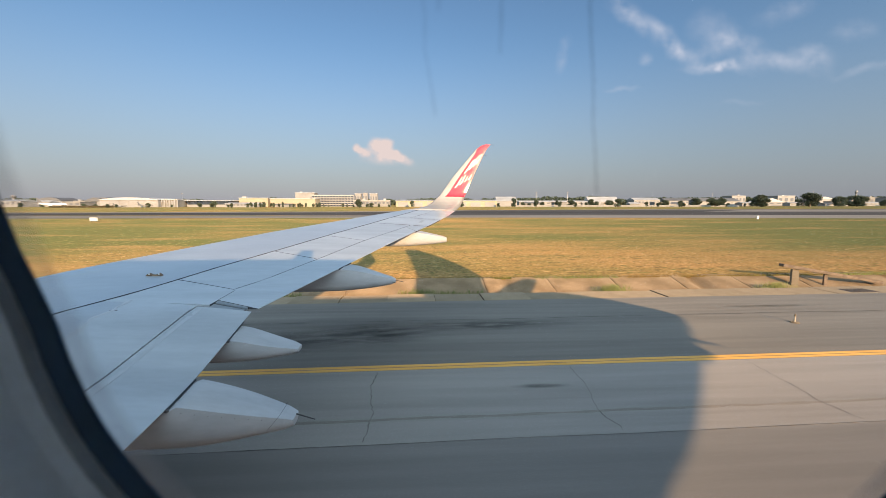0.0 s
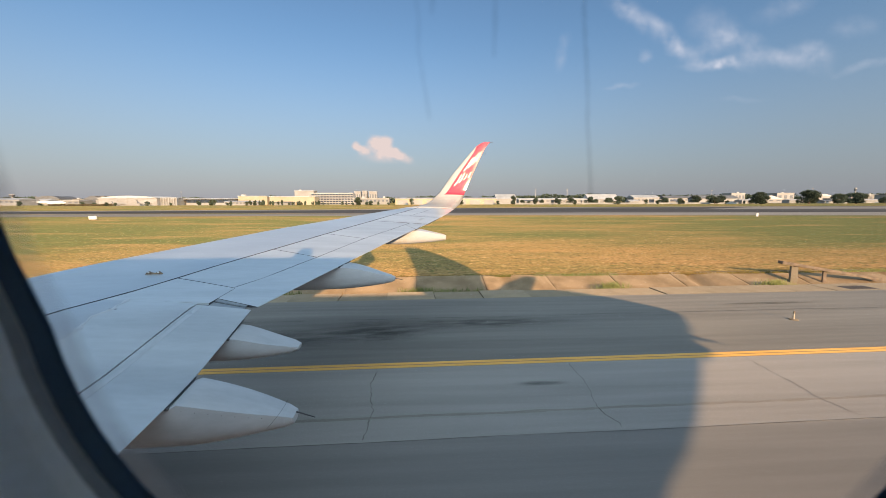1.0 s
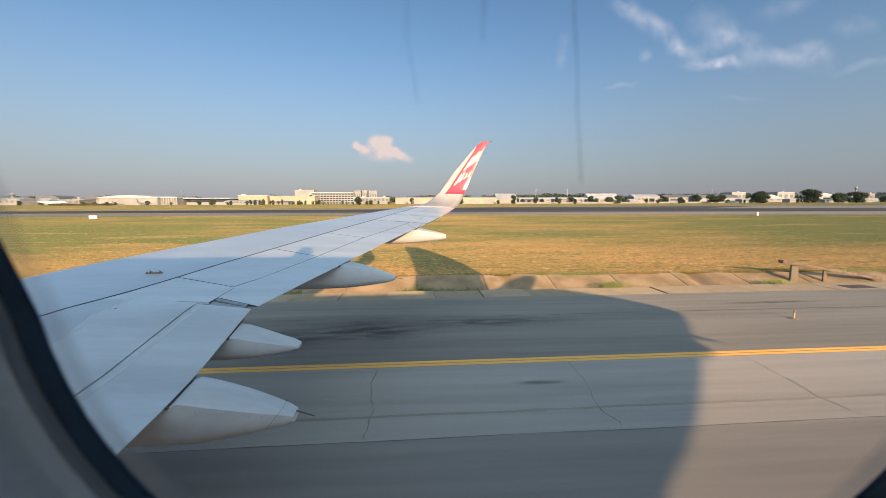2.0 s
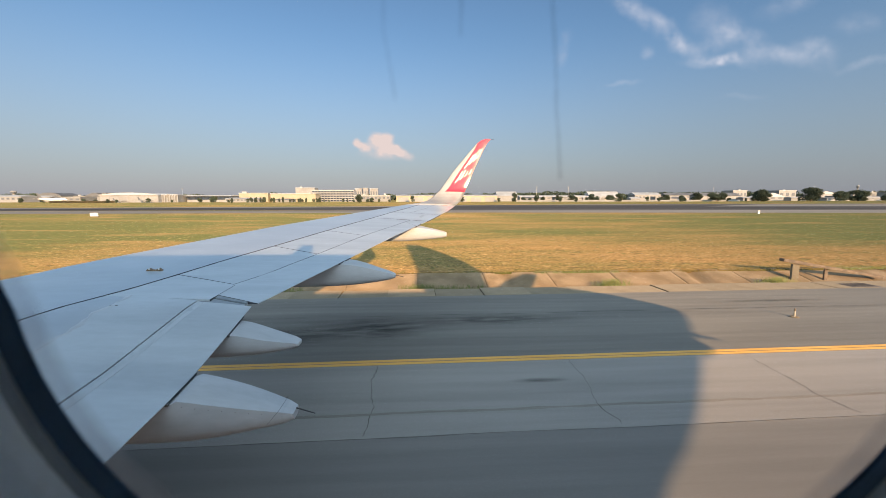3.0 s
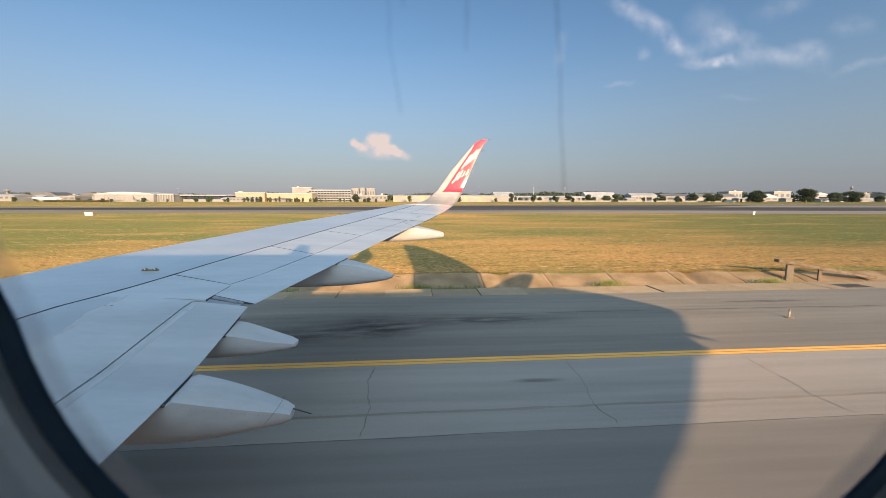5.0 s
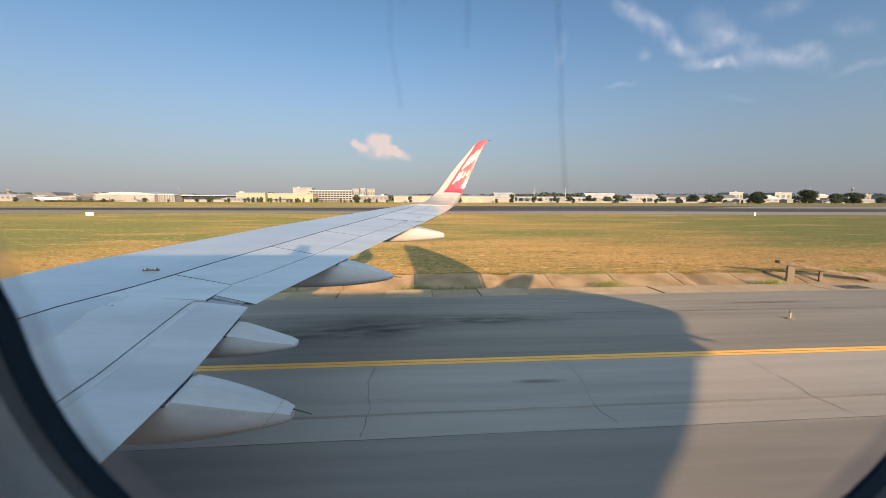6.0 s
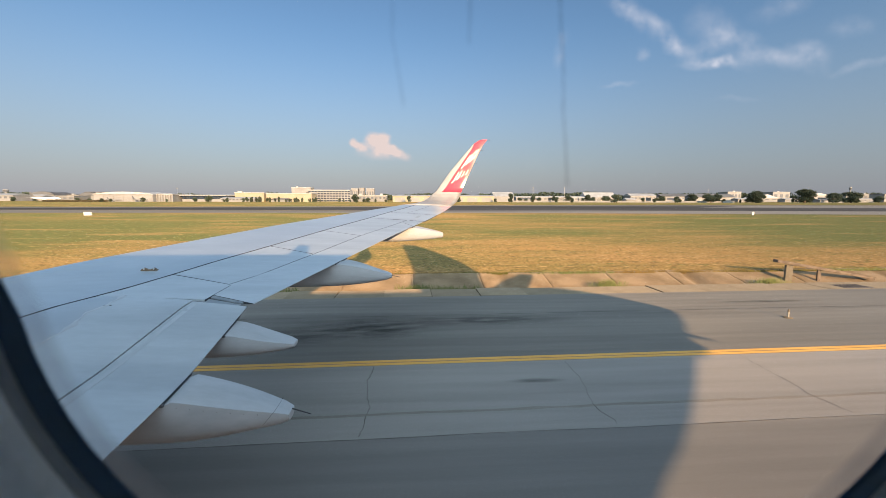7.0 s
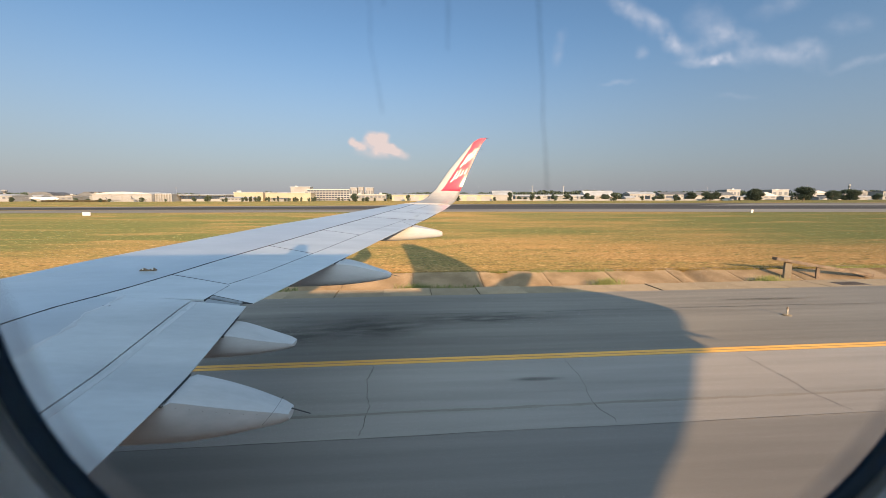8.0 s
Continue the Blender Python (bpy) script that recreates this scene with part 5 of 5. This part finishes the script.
def terminal(x, y, w, h):
    t = thing("terminal_hall", "long hall with dark glass under a pale overhanging roof", "building", at=(x, y, 0))
    part("wall", box(bmesh.new(), -w / 2, w / 2, 0, 30, -0.3, h * 0.35), WALLW, t)
    for k in range(12):
        cx = -w / 2 + w * (k + 0.5) / 12
        part("window", box(bmesh.new(), cx - w / 24 + 0.15, cx + w / 24 - 0.15, 0.1, 0.5, h * 0.35, h - 1.4), GLASSD, t)
    part("back_wall", box(bmesh.new(), -w / 2, w / 2, 0.5, 30, h * 0.35, h - 1.4), ROOFD, t)
    ring = [(-3.5, h - 1.3), (-3.5, h - 0.8), (10, h), (30, h - 0.5), (30, h - 1.4)]
    part("roof", loft([[(xx, py, pz) for py, pz in ring] for xx in (-w / 2 - 1.5, w / 2 + 1.5)]), ROOFW, t)
    return t


def control_tower(x, y, h, r):
    t = thing("control_tower", "slim pale tower with a dark glass head", "tower", at=(x, y, 0))
    part("shaft", tube(bmesh.new(), (0, 0, -0.3), (0, 0, h * 0.78), r * 0.5, r * 0.4, 10), WALLW, t)
    part("cab", tube(bmesh.new(), (0, 0, h * 0.78), (0, 0, h * 0.92), r * 0.8, r, 10), WINDOWD, t)
    part("roof", tube(bmesh.new(), (0, 0, h * 0.92), (0, 0, h), r * 1.1, r * 0.7, 10), WALLW, t)
    return t


hangar(-324, 480, 63, 11.0)
columned(-283, 485, 17, 8.9)
terminal(-247, 500, 50, 8.4)
shed(-490, 520, 29, 9.1, WALLW, ROOFG, "white low airport building with a grey roof", "airport_building", windows=5, gable=2)
shed(-560, 520, 80, 8.4, WALLW, ROOFW, "long white airport building", "airport_building", windows=10)
shed(-402, 500, 20, 5.7, WALLG, ROOFG, "grey flat-roofed block beside the hangar", "airport_building", windows=3)
shed(-422, 560, 7, 11.0, ROOFD, ROOFD, "narrow dark service tower", "service_tower", depth=8)
shed(-450, 560, 52, 6.2, WALLW, ROOFG, "long white shed with a grey roof", "warehouse", gable=1.5, doors=4)
shed(-203, 520, 35, 10.7, WALLY, ROOFW, "cream flat-roofed airport building", "airport_building")
shed(-152.1, 510, 54, 9.8, WALLY, ROOFW, "long cream airport building with a pale flat roof", "airport_building")
shed(-200.9, 480, 37, 5.4, WALLW, ROOFG, "low white annex with a grey roof", "airport_building", gable=1.2, windows=9)
shed(-154.6, 478, 16, 4.2, WALLW, ROOFD, "low white kiosk with a dark roof", "airport_building", gable=1.0, doors=2)
shed(-167, 620, 28, 19.8, WALLW, ROOFW, "tall white windowless block", "tall_block", depth=20)
office(-114, 560, 56, 15.0, 5, 14, WALLW, "five-storey white office block with dark window bands")
for xx, ww, hh in ((-100, 11, 20.6), (-88, 8, 21.5), (-74, 13, 20.6)):
    shed(xx, 700, ww, hh, WALLW, ROOFG, "pale far apartment tower with a flat roof", "apartment_tower", depth=12, windows=3)
shed(-62, 560, 49, 8.2, WALLG, ROOFW, "grey low building with a pale flat roof", "airport_building", windows=9)
shed(38, 520, 130, 9.1, WALLB, ROOFG, "very long beige warehouse", "warehouse", gable=1.2, doors=7)
shed(125, 560, 28, 13.8, WALLW, ROOFG, "white shed with a pale pitched roof", "warehouse", gable=6.0)
shed(223, 640, 120, 8.9, WALLW, ROOFW, "long low white storage building", "warehouse", gable=2, windows=14)
shed(302, 640, 50, 15.2, WALLW, ROOFG, "broad white hall with a grey pitched roof", "warehouse", gable=8.0, doors=3)
shed(397, 680, 46, 14.1, WALLW, ROOFG, "white low houses with grey roofs", "airport_building", gable=4, windows=7)
shed(472, 700, 58, 13.4, WALLW, ROOFD, "white building with a dark roof", "airport_building", gable=4, windows=8)
shed(466, 600, 66, 12.6, WALLG, ROOFD, "wide open shed with a dark low roof", "warehouse", gable=4.5, doors=5)
shed(580, 700, 26, 17.5, WALLW, ROOFW, "white flat-roofed airport block", "airport_building", windows=4)
shed(588, 640, 40, 13.0, WALLW, ROOFW, "white gabled house beside trees", "gabled_house", gable=6, along=True, windows=3)
shed(690, 720, 34, 18.0, WALLW, ROOFW, "tall white flat-roofed office block", "tall_block", windows=3)
shed(745, 700, 40, 16.5, WALLW, ROOFW, "white gabled hall behind trees", "gabled_house", gable=4, along=True)
shed(825, 700, 53, 14.7, WALLG, ROOFG, "grey flat building among trees", "airport_building", windows=6)
shed(861, 650, 95, 14.0, WALLG, ROOFD, "long grey building with a dark roof", "airport_building", windows=10)
rnd_b = random.Random(14)
KIND = ((WALLW, ROOFG, "low white shed with a grey roof"), (WALLG, ROOFD, "low grey shed with a dark roof"), (WALLB, ROOFG, "low beige shed with a grey roof"), (WALLW, ROOFD, "low white shed with a dark roof"))
for k in range(34):
    wall, roof, words = KIND[(k * 3 + k // 5) % 4]
    shed(150 + k * 24 + rnd_b.uniform(-10, 10), 600 + rnd_b.uniform(-20, 110), rnd_b.uniform(14, 40), rnd_b.uniform(4.5, 8.0), wall, roof, words, "low_shed", depth=14, gable=rnd_b.choice((0, 1.5, 2.5)), windows=rnd_b.choice((0, 3, 5)), doors=rnd_b.choice((0, 0, 2)))
for k in range(13):
    wall, roof, words = KIND[(k * 3 + 1) % 4]
    shed(-640 + k * 19 + rnd_b.uniform(-8, 8), 575 + rnd_b.uniform(-30, 50), rnd_b.uniform(14, 34), rnd_b.uniform(6.0, 12.0), wall, roof, words, "low_shed", depth=14, gable=rnd_b.choice((0, 2)), windows=rnd_b.choice((0, 4)))
for x, y, w, h, label in ((-502.6, 590, 30, 12.5, "grey shed with a vaulted roof"), (-419.8, 560, 26, 11.0, "dark grey shed with a vaulted roof")):
    t = thing("vaulted_shed", label, "building", at=(x, y, 0))
    part("wall", box(bmesh.new(), -w / 2, w / 2, 0, 30, -0.3, h * 0.62), WALLG, t)
    arch = [(w / 2 * math.cos(a), h * 0.62 + h * 0.38 * math.sin(a)) for a in [math.pi * k / 12 for k in range(13)]]
    part("roof", loft([[(px, yy, pz) for px, pz in arch] for yy in (-0.5, 30.5)]), ROOFD, t)
# the control tower
control_tower(-520, 560, 14.5, 3.2)
# a far water tower, added in the control tower's shape
control_tower(921, 800, 31.0, 2.3)


def airliner(x, y, turn, label, size=1.0, skin=WALLG):
    """A small parked airliner: body, wings, tail."""
    t = thing("parked_airplane", label, "airplane", "parked airplanes", at=(x, y, 0), turn=turn)
    t.scale = (size, size, size)
    rings = []
    for px, r, cz in ((-14, 0.1, 3.2), (-13, 0.9, 3.3), (-11, 1.5, 3.4), (6, 1.5, 3.4), (11, 0.9, 3.9), (14, 0.2, 4.4)):
        rings.append([(px, r * math.cos(2 * math.pi * k / 12), cz + r * math.sin(2 * math.pi * k / 12)) for k in range(12)])
    part("fuselage", loft(rings), skin, t, smooth=True)
    for s in (-1, 1):
        part("wing", loft([[(px, s * yy, z) for px, z in ((c0, zz), ((c0 + c1) / 2, zz + 0.2), (c1, zz), ((c0 + c1) / 2, zz - 0.15))] for yy, c0, c1, zz in ((1.0, -2.5, 2.5, 2.6), (13, 3.0, 4.4, 3.5))]), skin, t)
        part("stabilizer", loft([[(px, s * yy, z) for px, z in ((c0, zz), ((c0 + c1) / 2, zz + 0.1), (c1, zz), ((c0 + c1) / 2, zz - 0.1))] for yy, c0, c1, zz in ((0.4, 10.5, 13.0, 4.2), (4.8, 13, 14.2, 4.6))]), skin, t)
        part("engine", loft([[(px, s * 4.5 + r * math.cos(a), 1.9 + r * math.sin(a)) for a in [2 * math.pi * k / 10 for k in range(10)]] for px, r in ((-3.4, 0.8), (-2.8, 0.95), (-0.8, 0.85), (0.2, 0.55))]), skin, t)
        part("wheel", tube(bmesh.new(), (1.0, s * 2.3 - 0.2, 0.5), (1.0, s * 2.3 + 0.2, 0.5), 0.5, 0.5, 10), DARKMETAL, t)
        part("gear_leg", tube(bmesh.new(), (1.0, s * 2.3, 0.5), (1.0, s * 2.1, 2.6), 0.12, 0.15, 6), METAL, t)
    part("nose_wheel", tube(bmesh.new(), (-10.5, -0.15, 0.35), (-10.5, 0.15, 0.35), 0.35, 0.35, 10), DARKMETAL, t)
    part("nose_leg", tube(bmesh.new(), (-10.5, 0, 0.35), (-10.5, 0, 2.2), 0.08, 0.1, 6), METAL, t)
    part("tail_fin", loft([[(px, yy, z) for px, yy in ((c0, 0), ((c0 + c1) / 2, 0.12), (c1, 0), ((c0 + c1) / 2, -0.12))] for z, c0, c1 in ((4.6, 9.0, 13.2), (10.2, 13.0, 14.6))]), ROOFD, t, "dark painted fin")
    return t


airliner(-384.8, 455, 185, "white parked airliner with a dark tail", 1.0, HULL)
# these two get a dull grey skin that carries their shade
airliner(-300.0, 470, 176, "parked airliner in front of the hangar, shade put into its grey skin", 0.62)
airliner(-325.5, 468, 188, "small parked airliner beside a tree, shade put into its grey skin", 0.5)


# trees
def tree_kind(seed, tall):
    """One tree, 10 m high: tapered trunk, limbs, and a ragged crown of many leaf clumps."""
    rnd = random.Random(seed)
    t = thing("tree", "leafy dark green airfield tree with a ragged crown", "tree", "airfield trees")
    bm = tube(bmesh.new(), (0, 0, -0.3), (0.1, 0, 3.0), 0.28, 0.2, 8)
    tube(bm, (0.1, 0, 3.0), (0.0, 0.1, 6.5), 0.2, 0.08, 7)
    lobes = []
    for k in range(15):
        a, z = rnd.uniform(0, 2 * math.pi), rnd.uniform(1.7, 8.0)
        r = rnd.uniform(0.7, 2.7) * (0.7 if tall else 1.0) * math.sqrt(max(0.1, 1 - ((z - 4.2) / 4.6) ** 2))
        c = Vector((r * math.cos(a), r * math.sin(a), z))
        lobes.append((c, rnd.uniform(1.2, 2.0) * (0.95 if tall else 1.0)))
        tube(bm, (0.05, 0, rnd.uniform(2.2, 4.0)), c, 0.1, 0.03, 5)
    lobes.append((Vector((0, 0, 8.2)), 1.7))
    part("trunk", bm, BARK, t)
    vs, fs = [], []
    for k in range(5200):
        c, r = rnd.choice(lobes)
        d = Vector((rnd.gauss(0, 1), rnd.gauss(0, 1), rnd.gauss(0, 1))).normalized()
        p = c + d * r * rnd.uniform(0.55, 1.08)
        q = Euler((rnd.uniform(0, 6), rnd.uniform(0, 6), rnd.uniform(0, 6))).to_matrix()
        s = rnd.uniform(0.18, 0.36)
        i = len(vs)
        for ax, ay in ((-1, 0), (0, -0.6), (1, 0), (0, 0.6)):
            vs.append(p + q @ Vector((ax * s, ay * s, 0.15 * s * abs(ax))))
        fs.append((i, i + 1, i + 2, i + 3))
    me = bpy.data.meshes.new("crown")
    me.from_pydata(vs, [], fs)
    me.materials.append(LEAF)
    cr = new("crown", me)
    cr.parent = t
    return t


KINDS = [tree_kind(s, s % 2) for s in range(4)]


def plant(k, x, y, h, wide=1.0, first=[0, 0, 0, 0]):
    m = Matrix.LocRotScale((x, y, 0), Euler((0, 0, k * 1.7 + x)), (h * 0.1 * wide, h * 0.1 * wide, h * 0.1))
    if not first[k % 4]:
        first[k % 4] = 1
        KINDS[k % 4].matrix_basis = m
        return KINDS[k % 4]
    c = copy_thing(KINDS[k % 4], Matrix.Identity(4))
    c.matrix_basis = m
    return c


for k, (x, y, h, wide) in enumerate(((-203, 420, 7, 1.5), (-61, 430, 9, 1.5), (-48, 430, 5, 1.6), (113, 470, 11, 0.9), (140, 470, 9, 1.1), (191, 480, 6, 1.2), (229, 450, 10, 1.5), (316, 470, 8, 1.2), (383, 500, 10, 2.0), (427, 480, 15.5, 2.1), (492, 480, 18, 2.0))):
    plant(k, x, y, h, wide)
for k, (x, y, h, wide) in enumerate(((566, 512, 14, 1.9), (590, 510, 15.5, 2.4), (668, 540, 10, 1.8), (-304, 420, 4, 1.5), (-6, 500, 8, 1.1), (178, 500, 5, 1.4), (294, 480, 5, 1.2), (-190, 430, 5, 1.1), (-178, 440, 4.5, 1.2))):
    plant(k + 2, x, y, h, wide)
rnd_t = random.Random(5)
for k in range(30):
    plant(k, -182 + k * 2.7 + rnd_t.uniform(-1.6, 1.6), 452 + rnd_t.uniform(-8, 10), rnd_t.uniform(3.6, 6.4), rnd_t.uniform(0.55, 1.0))
for k in range(8):
    plant(k + 1, -96 + k * 9 + rnd_t.uniform(-4, 4), 455 + rnd_t.uniform(-8, 10), rnd_t.uniform(2.6, 4.6), rnd_t.uniform(0.8, 1.3))
for k in range(16):
    plant(k + 1, 60 + k * 26 + rnd_t.uniform(-9, 9), 500 + rnd_t.uniform(-10, 30), rnd_t.uniform(4, 7.5), rnd_t.uniform(1.0, 1.7))


for k in range(34):
    plant(k + 3, 140 + k * 25 + rnd_t.uniform(-14, 14), 560 + rnd_t.uniform(-30, 60), rnd_t.uniform(4, 12.5), rnd_t.uniform(0.9, 2.1))
for k in range(14):
    plant(k, -560 + k * 27 + rnd_t.uniform(-10, 10), 470 + rnd_t.uniform(-25, 10), rnd_t.uniform(3, 5.5), rnd_t.uniform(1.2, 2.0))


def far_woods():
    """The ragged line of distant trees behind the buildings."""
    rnd = random.Random(9)
    vs, fs = [], []
    for k in range(26000):
        x = rnd.uniform(-1300, 1900)
        y = 860 + rnd.uniform(-25, 25)
        h = interp(x, [-200, 150, 1900], [9.5, 15.5, 16]) + 8 * noise.noise(Vector((x * 0.012, 3, 0))) + 4 * noise.noise(Vector((x * 0.06, 7, 0)))
        p = Vector((x, y, max(1.0, h) * rnd.random() ** 0.6))
        q = Euler((rnd.uniform(0, 6), rnd.uniform(0, 6), rnd.uniform(0, 6))).to_matrix()
        s = rnd.uniform(1.2, 2.6)
        i = len(vs)
        for ax, ay in ((-1, -0.4), (0.7, -0.7), (1, 0.5), (-0.5, 0.8)):
            vs.append(p + q @ Vector((ax * s, ay * s, 0)))
        fs.append((i, i + 1, i + 2, i + 3))
    me = bpy.data.meshes.new("far_woods")
    me.from_pydata(vs, [], fs)
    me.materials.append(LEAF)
    return tagged(new("far_woods", me), "distant dark green tree line behind the airfield", "woods", kind="stuff")


far_woods()


def hedge(x0, x1, y, h):
    """A low unclipped hedge: stems and many small leaf clumps with an uneven top."""
    rnd = random.Random(31)
    vs, fs = [], []
    for k in range(2600):
        x = rnd.uniform(x0, x1)
        top = h * (0.75 + 0.5 * noise.noise(Vector((x * 0.22, 5, 0))) + 0.3 * noise.noise(Vector((x * 0.9, 8, 0))))
        p = Vector((x, y + rnd.gauss(0, 0.7), max(0.25, top) * rnd.random() ** 0.7))
        q = Euler((rnd.uniform(0, 6), rnd.uniform(0, 6), rnd.uniform(0, 6))).to_matrix()
        s = rnd.uniform(0.2, 0.5)
        i = len(vs)
        for ax, ay in ((-1, -0.4), (0.7, -0.7), (1, 0.5), (-0.5, 0.8)):
            vs.append(p + q @ Vector((ax * s, ay * s, 0)))
        fs.append((i, i + 1, i + 2, i + 3))
    me = bpy.data.meshes.new("hedge")
    me.from_pydata(vs, [], fs)
    me.materials.append(HEDGE)
    return tagged(new("hedge", me), "low brownish green hedge along the airfield edge", "hedge", kind="stuff")


hedge(-375, -312, 440, 2.4)


def perimeter_wall():
    t = thing("perimeter_wall", "long low grey perimeter wall with posts beyond the runway", "wall", at=(275, 512, 0))
    part("panel", box(bmesh.new(), -150, 150, -0.1, 0.1, -0.2, 2.1), WALLG, t)
    for k in range(31):
        part("post", box(bmesh.new(), -150.2 + 10 * k, -149.8 + 10 * k, -0.2, 0.2, -0.2, 2.4), WALLG, t)
    return t


perimeter_wall()


def mast(x, y, h):
    t = thing("light_mast", "tall thin grey apron light mast", "light mast", "apron light masts", at=(x, y, 0))
    part("pole", tube(bmesh.new(), (0, 0, -0.3), (0, 0, h), 0.22, 0.12, 6), METAL, t)
    part("head", box(bmesh.new(), -1.2, 1.2, -0.3, 0.3, h - 0.4, h + 0.3), WALLG, t)
    return t


for x, y, h in ((178, 600, 21), (226, 600, 21), (484, 640, 21), (-310, 560, 17), (660, 640, 24)):
    mast(x, y, h)


# ---- clouds ----
def cloud_material(name, colour, strength, gaussians, noise_scale, stretch, density, solid=0.1):
    """Thin high cloud: soft patches, broken up by noise, on a clear sheet."""
    m = bpy.data.materials.new(name)
    m.use_nodes = True
    n, l = m.node_tree.nodes, m.node_tree.links
    n.remove(n["Principled BSDF"])
    tc = n.new("ShaderNodeTexCoord").outputs["Object"]
    total = None
    warp = n.new("ShaderNodeTexNoise")
    warp.inputs["Scale"].default_value, warp.inputs["Detail"].default_value = noise_scale * 0.6, 4
    l.new(tc, warp.inputs["Vector"])
    shift = n.new("ShaderNodeVectorMath")
    shift.operation = "MULTIPLY_ADD"
    shift.inputs[1].default_value = (density, density, density)
    l.new(warp.outputs["Color"], shift.inputs[0])
    l.new(tc, shift.inputs[2])
    for (cx, cz, rx, rz, tilt, amp) in gaussians:
        mp = n.new("ShaderNodeMapping")
        mp.vector_type = "TEXTURE"
        mp.inputs["Location"].default_value = (cx + density * 0.5, density * 0.5, cz + density * 0.5)
        mp.inputs["Rotation"].default_value = (0, radians(tilt), 0)
        mp.inputs["Scale"].default_value = (rx, 1e6, rz)
        l.new(shift.outputs[0], mp.inputs["Vector"])
        ln = n.new("ShaderNodeVectorMath")
        ln.operation = "LENGTH"
        l.new(mp.outputs[0], ln.inputs[0])
        r = n.new("ShaderNodeMapRange")
        r.interpolation_type = "SMOOTHSTEP"
        r.inputs["From Min"].default_value, r.inputs["From Max"].default_value = 1.0, 0.0
        r.inputs["To Max"].default_value = amp
        l.new(ln.outputs["Value"], r.inputs["Value"])
        if total is None:
            total = r.outputs[0]
        else:
            a = n.new("ShaderNodeMath")
            a.operation = "ADD"
            l.new(total, a.inputs[0])
            l.new(r.outputs[0], a.inputs[1])
            total = a.outputs[0]
    mp = n.new("ShaderNodeMapping")
    mp.inputs["Scale"].default_value = stretch
    l.new(tc, mp.inputs["Vector"])
    t = n.new("ShaderNodeTexNoise")
    t.inputs["Scale"].default_value, t.inputs["Detail"].default_value = noise_scale, 8
    l.new(mp.outputs[0], t.inputs["Vector"])
    tr = n.new("ShaderNodeMapRange")
    tr.inputs["From Min"].default_value, tr.inputs["From Max"].default_value = 0.30, 0.68
    tr.inputs["To Min"].default_value = solid
    l.new(t.outputs["Fac"], tr.inputs["Value"])
    mul = n.new("ShaderNodeMath")
    mul.operation = "MULTIPLY"
    mul.use_clamp = True
    l.new(total, mul.inputs[0])
    l.new(tr.outputs[0], mul.inputs[1])
    em = n.new("ShaderNodeEmission")
    em.inputs["Color"].default_value, em.inputs["Strength"].default_value = rgba(colour), strength
    clear = n.new("ShaderNodeBsdfTransparent")
    mx = n.new("ShaderNodeMixShader")
    l.new(mul.outputs[0], mx.inputs[0])
    l.new(clear.outputs[0], mx.inputs[1])
    l.new(em.outputs[0], mx.inputs[2])
    l.new(mx.outputs[0], n["Material Output"].inputs["Surface"])
    return m


def cloud_sheet(name, y, x0, x1, z0, z1, material, label):
    bm = bmesh.new()
    bm.faces.new([bm.verts.new(c) for c in ((x0, y, z0), (x1, y, z0), (x1, y, z1), (x0, y, z1))])
    ob = tagged(add_to(name, bm, material), label, "cloud", kind="structure")
    ob.visible_shadow = False
    return ob


CIRRUS = cloud_material("cirrus", (0.80, 0.85, 1.0), 0.32, (
    (1220, 1105, 170, 85, 28, 0.6), (1390, 1010, 240, 90, 30, 0.6), (1540, 905, 170, 85, 35, 0.7), (1780, 990, 250, 150, 20, 0.5), (1930, 950, 240, 90, 20, 0.45), (1700, 870, 160, 80, -20, 0.35),
    (1740, 800, 230, 48, -6, 0.85), (1830, 812, 120, 48, 0, 0.8), (2080, 845, 300, 80, -5, 0.55), (2330, 865, 260, 95, -6, 0.55), (2430, 840, 130, 110, 35, 0.35),
    (860, 860, 50, 130, 12, 0.35), (1331, 853, 55, 55, 0, 0.35), (2720, 810, 330, 40, -14, 0.35), (2180, 1130, 260, 90, -20, 0.3), (2640, 1040, 220, 80, -10, 0.25), (1220, 671, 160, 22, -6, 0.3), (1950, 610, 260, 24, 0, 0.15)), 0.010, (0.8, 1, 1.0), 110, 0.10)
cloud_sheet("backdrop_cirrus", 2400.0, 500, 3600, 450, 2000, CIRRUS, "thin wispy white cirrus in a blue sky")

CUMULUS = cloud_material("cumulus", (1.0, 0.83, 0.79), 0.34, ((-356, 330, 38, 36, 0, 2.4), (-310, 308, 62, 38, 0, 1.6), (-236, 346, 74, 63, 0, 2.6), (-182, 352, 59, 56, 0, 2.4), (-176, 297, 98, 49, 0, 1.9), (-119, 288, 84, 42, 22, 1.5), (-68, 262, 77, 38, 22, 0.9), (-210, 264, 175, 45, 4, 0.6)), 0.030, (0.8, 1, 1), 26, 0.42)
cloud_sheet("backdrop_cumulus", 2500.0, -600, 100, 200, 450, CUMULUS, "small pinkish cumulus cloud low in the sky")
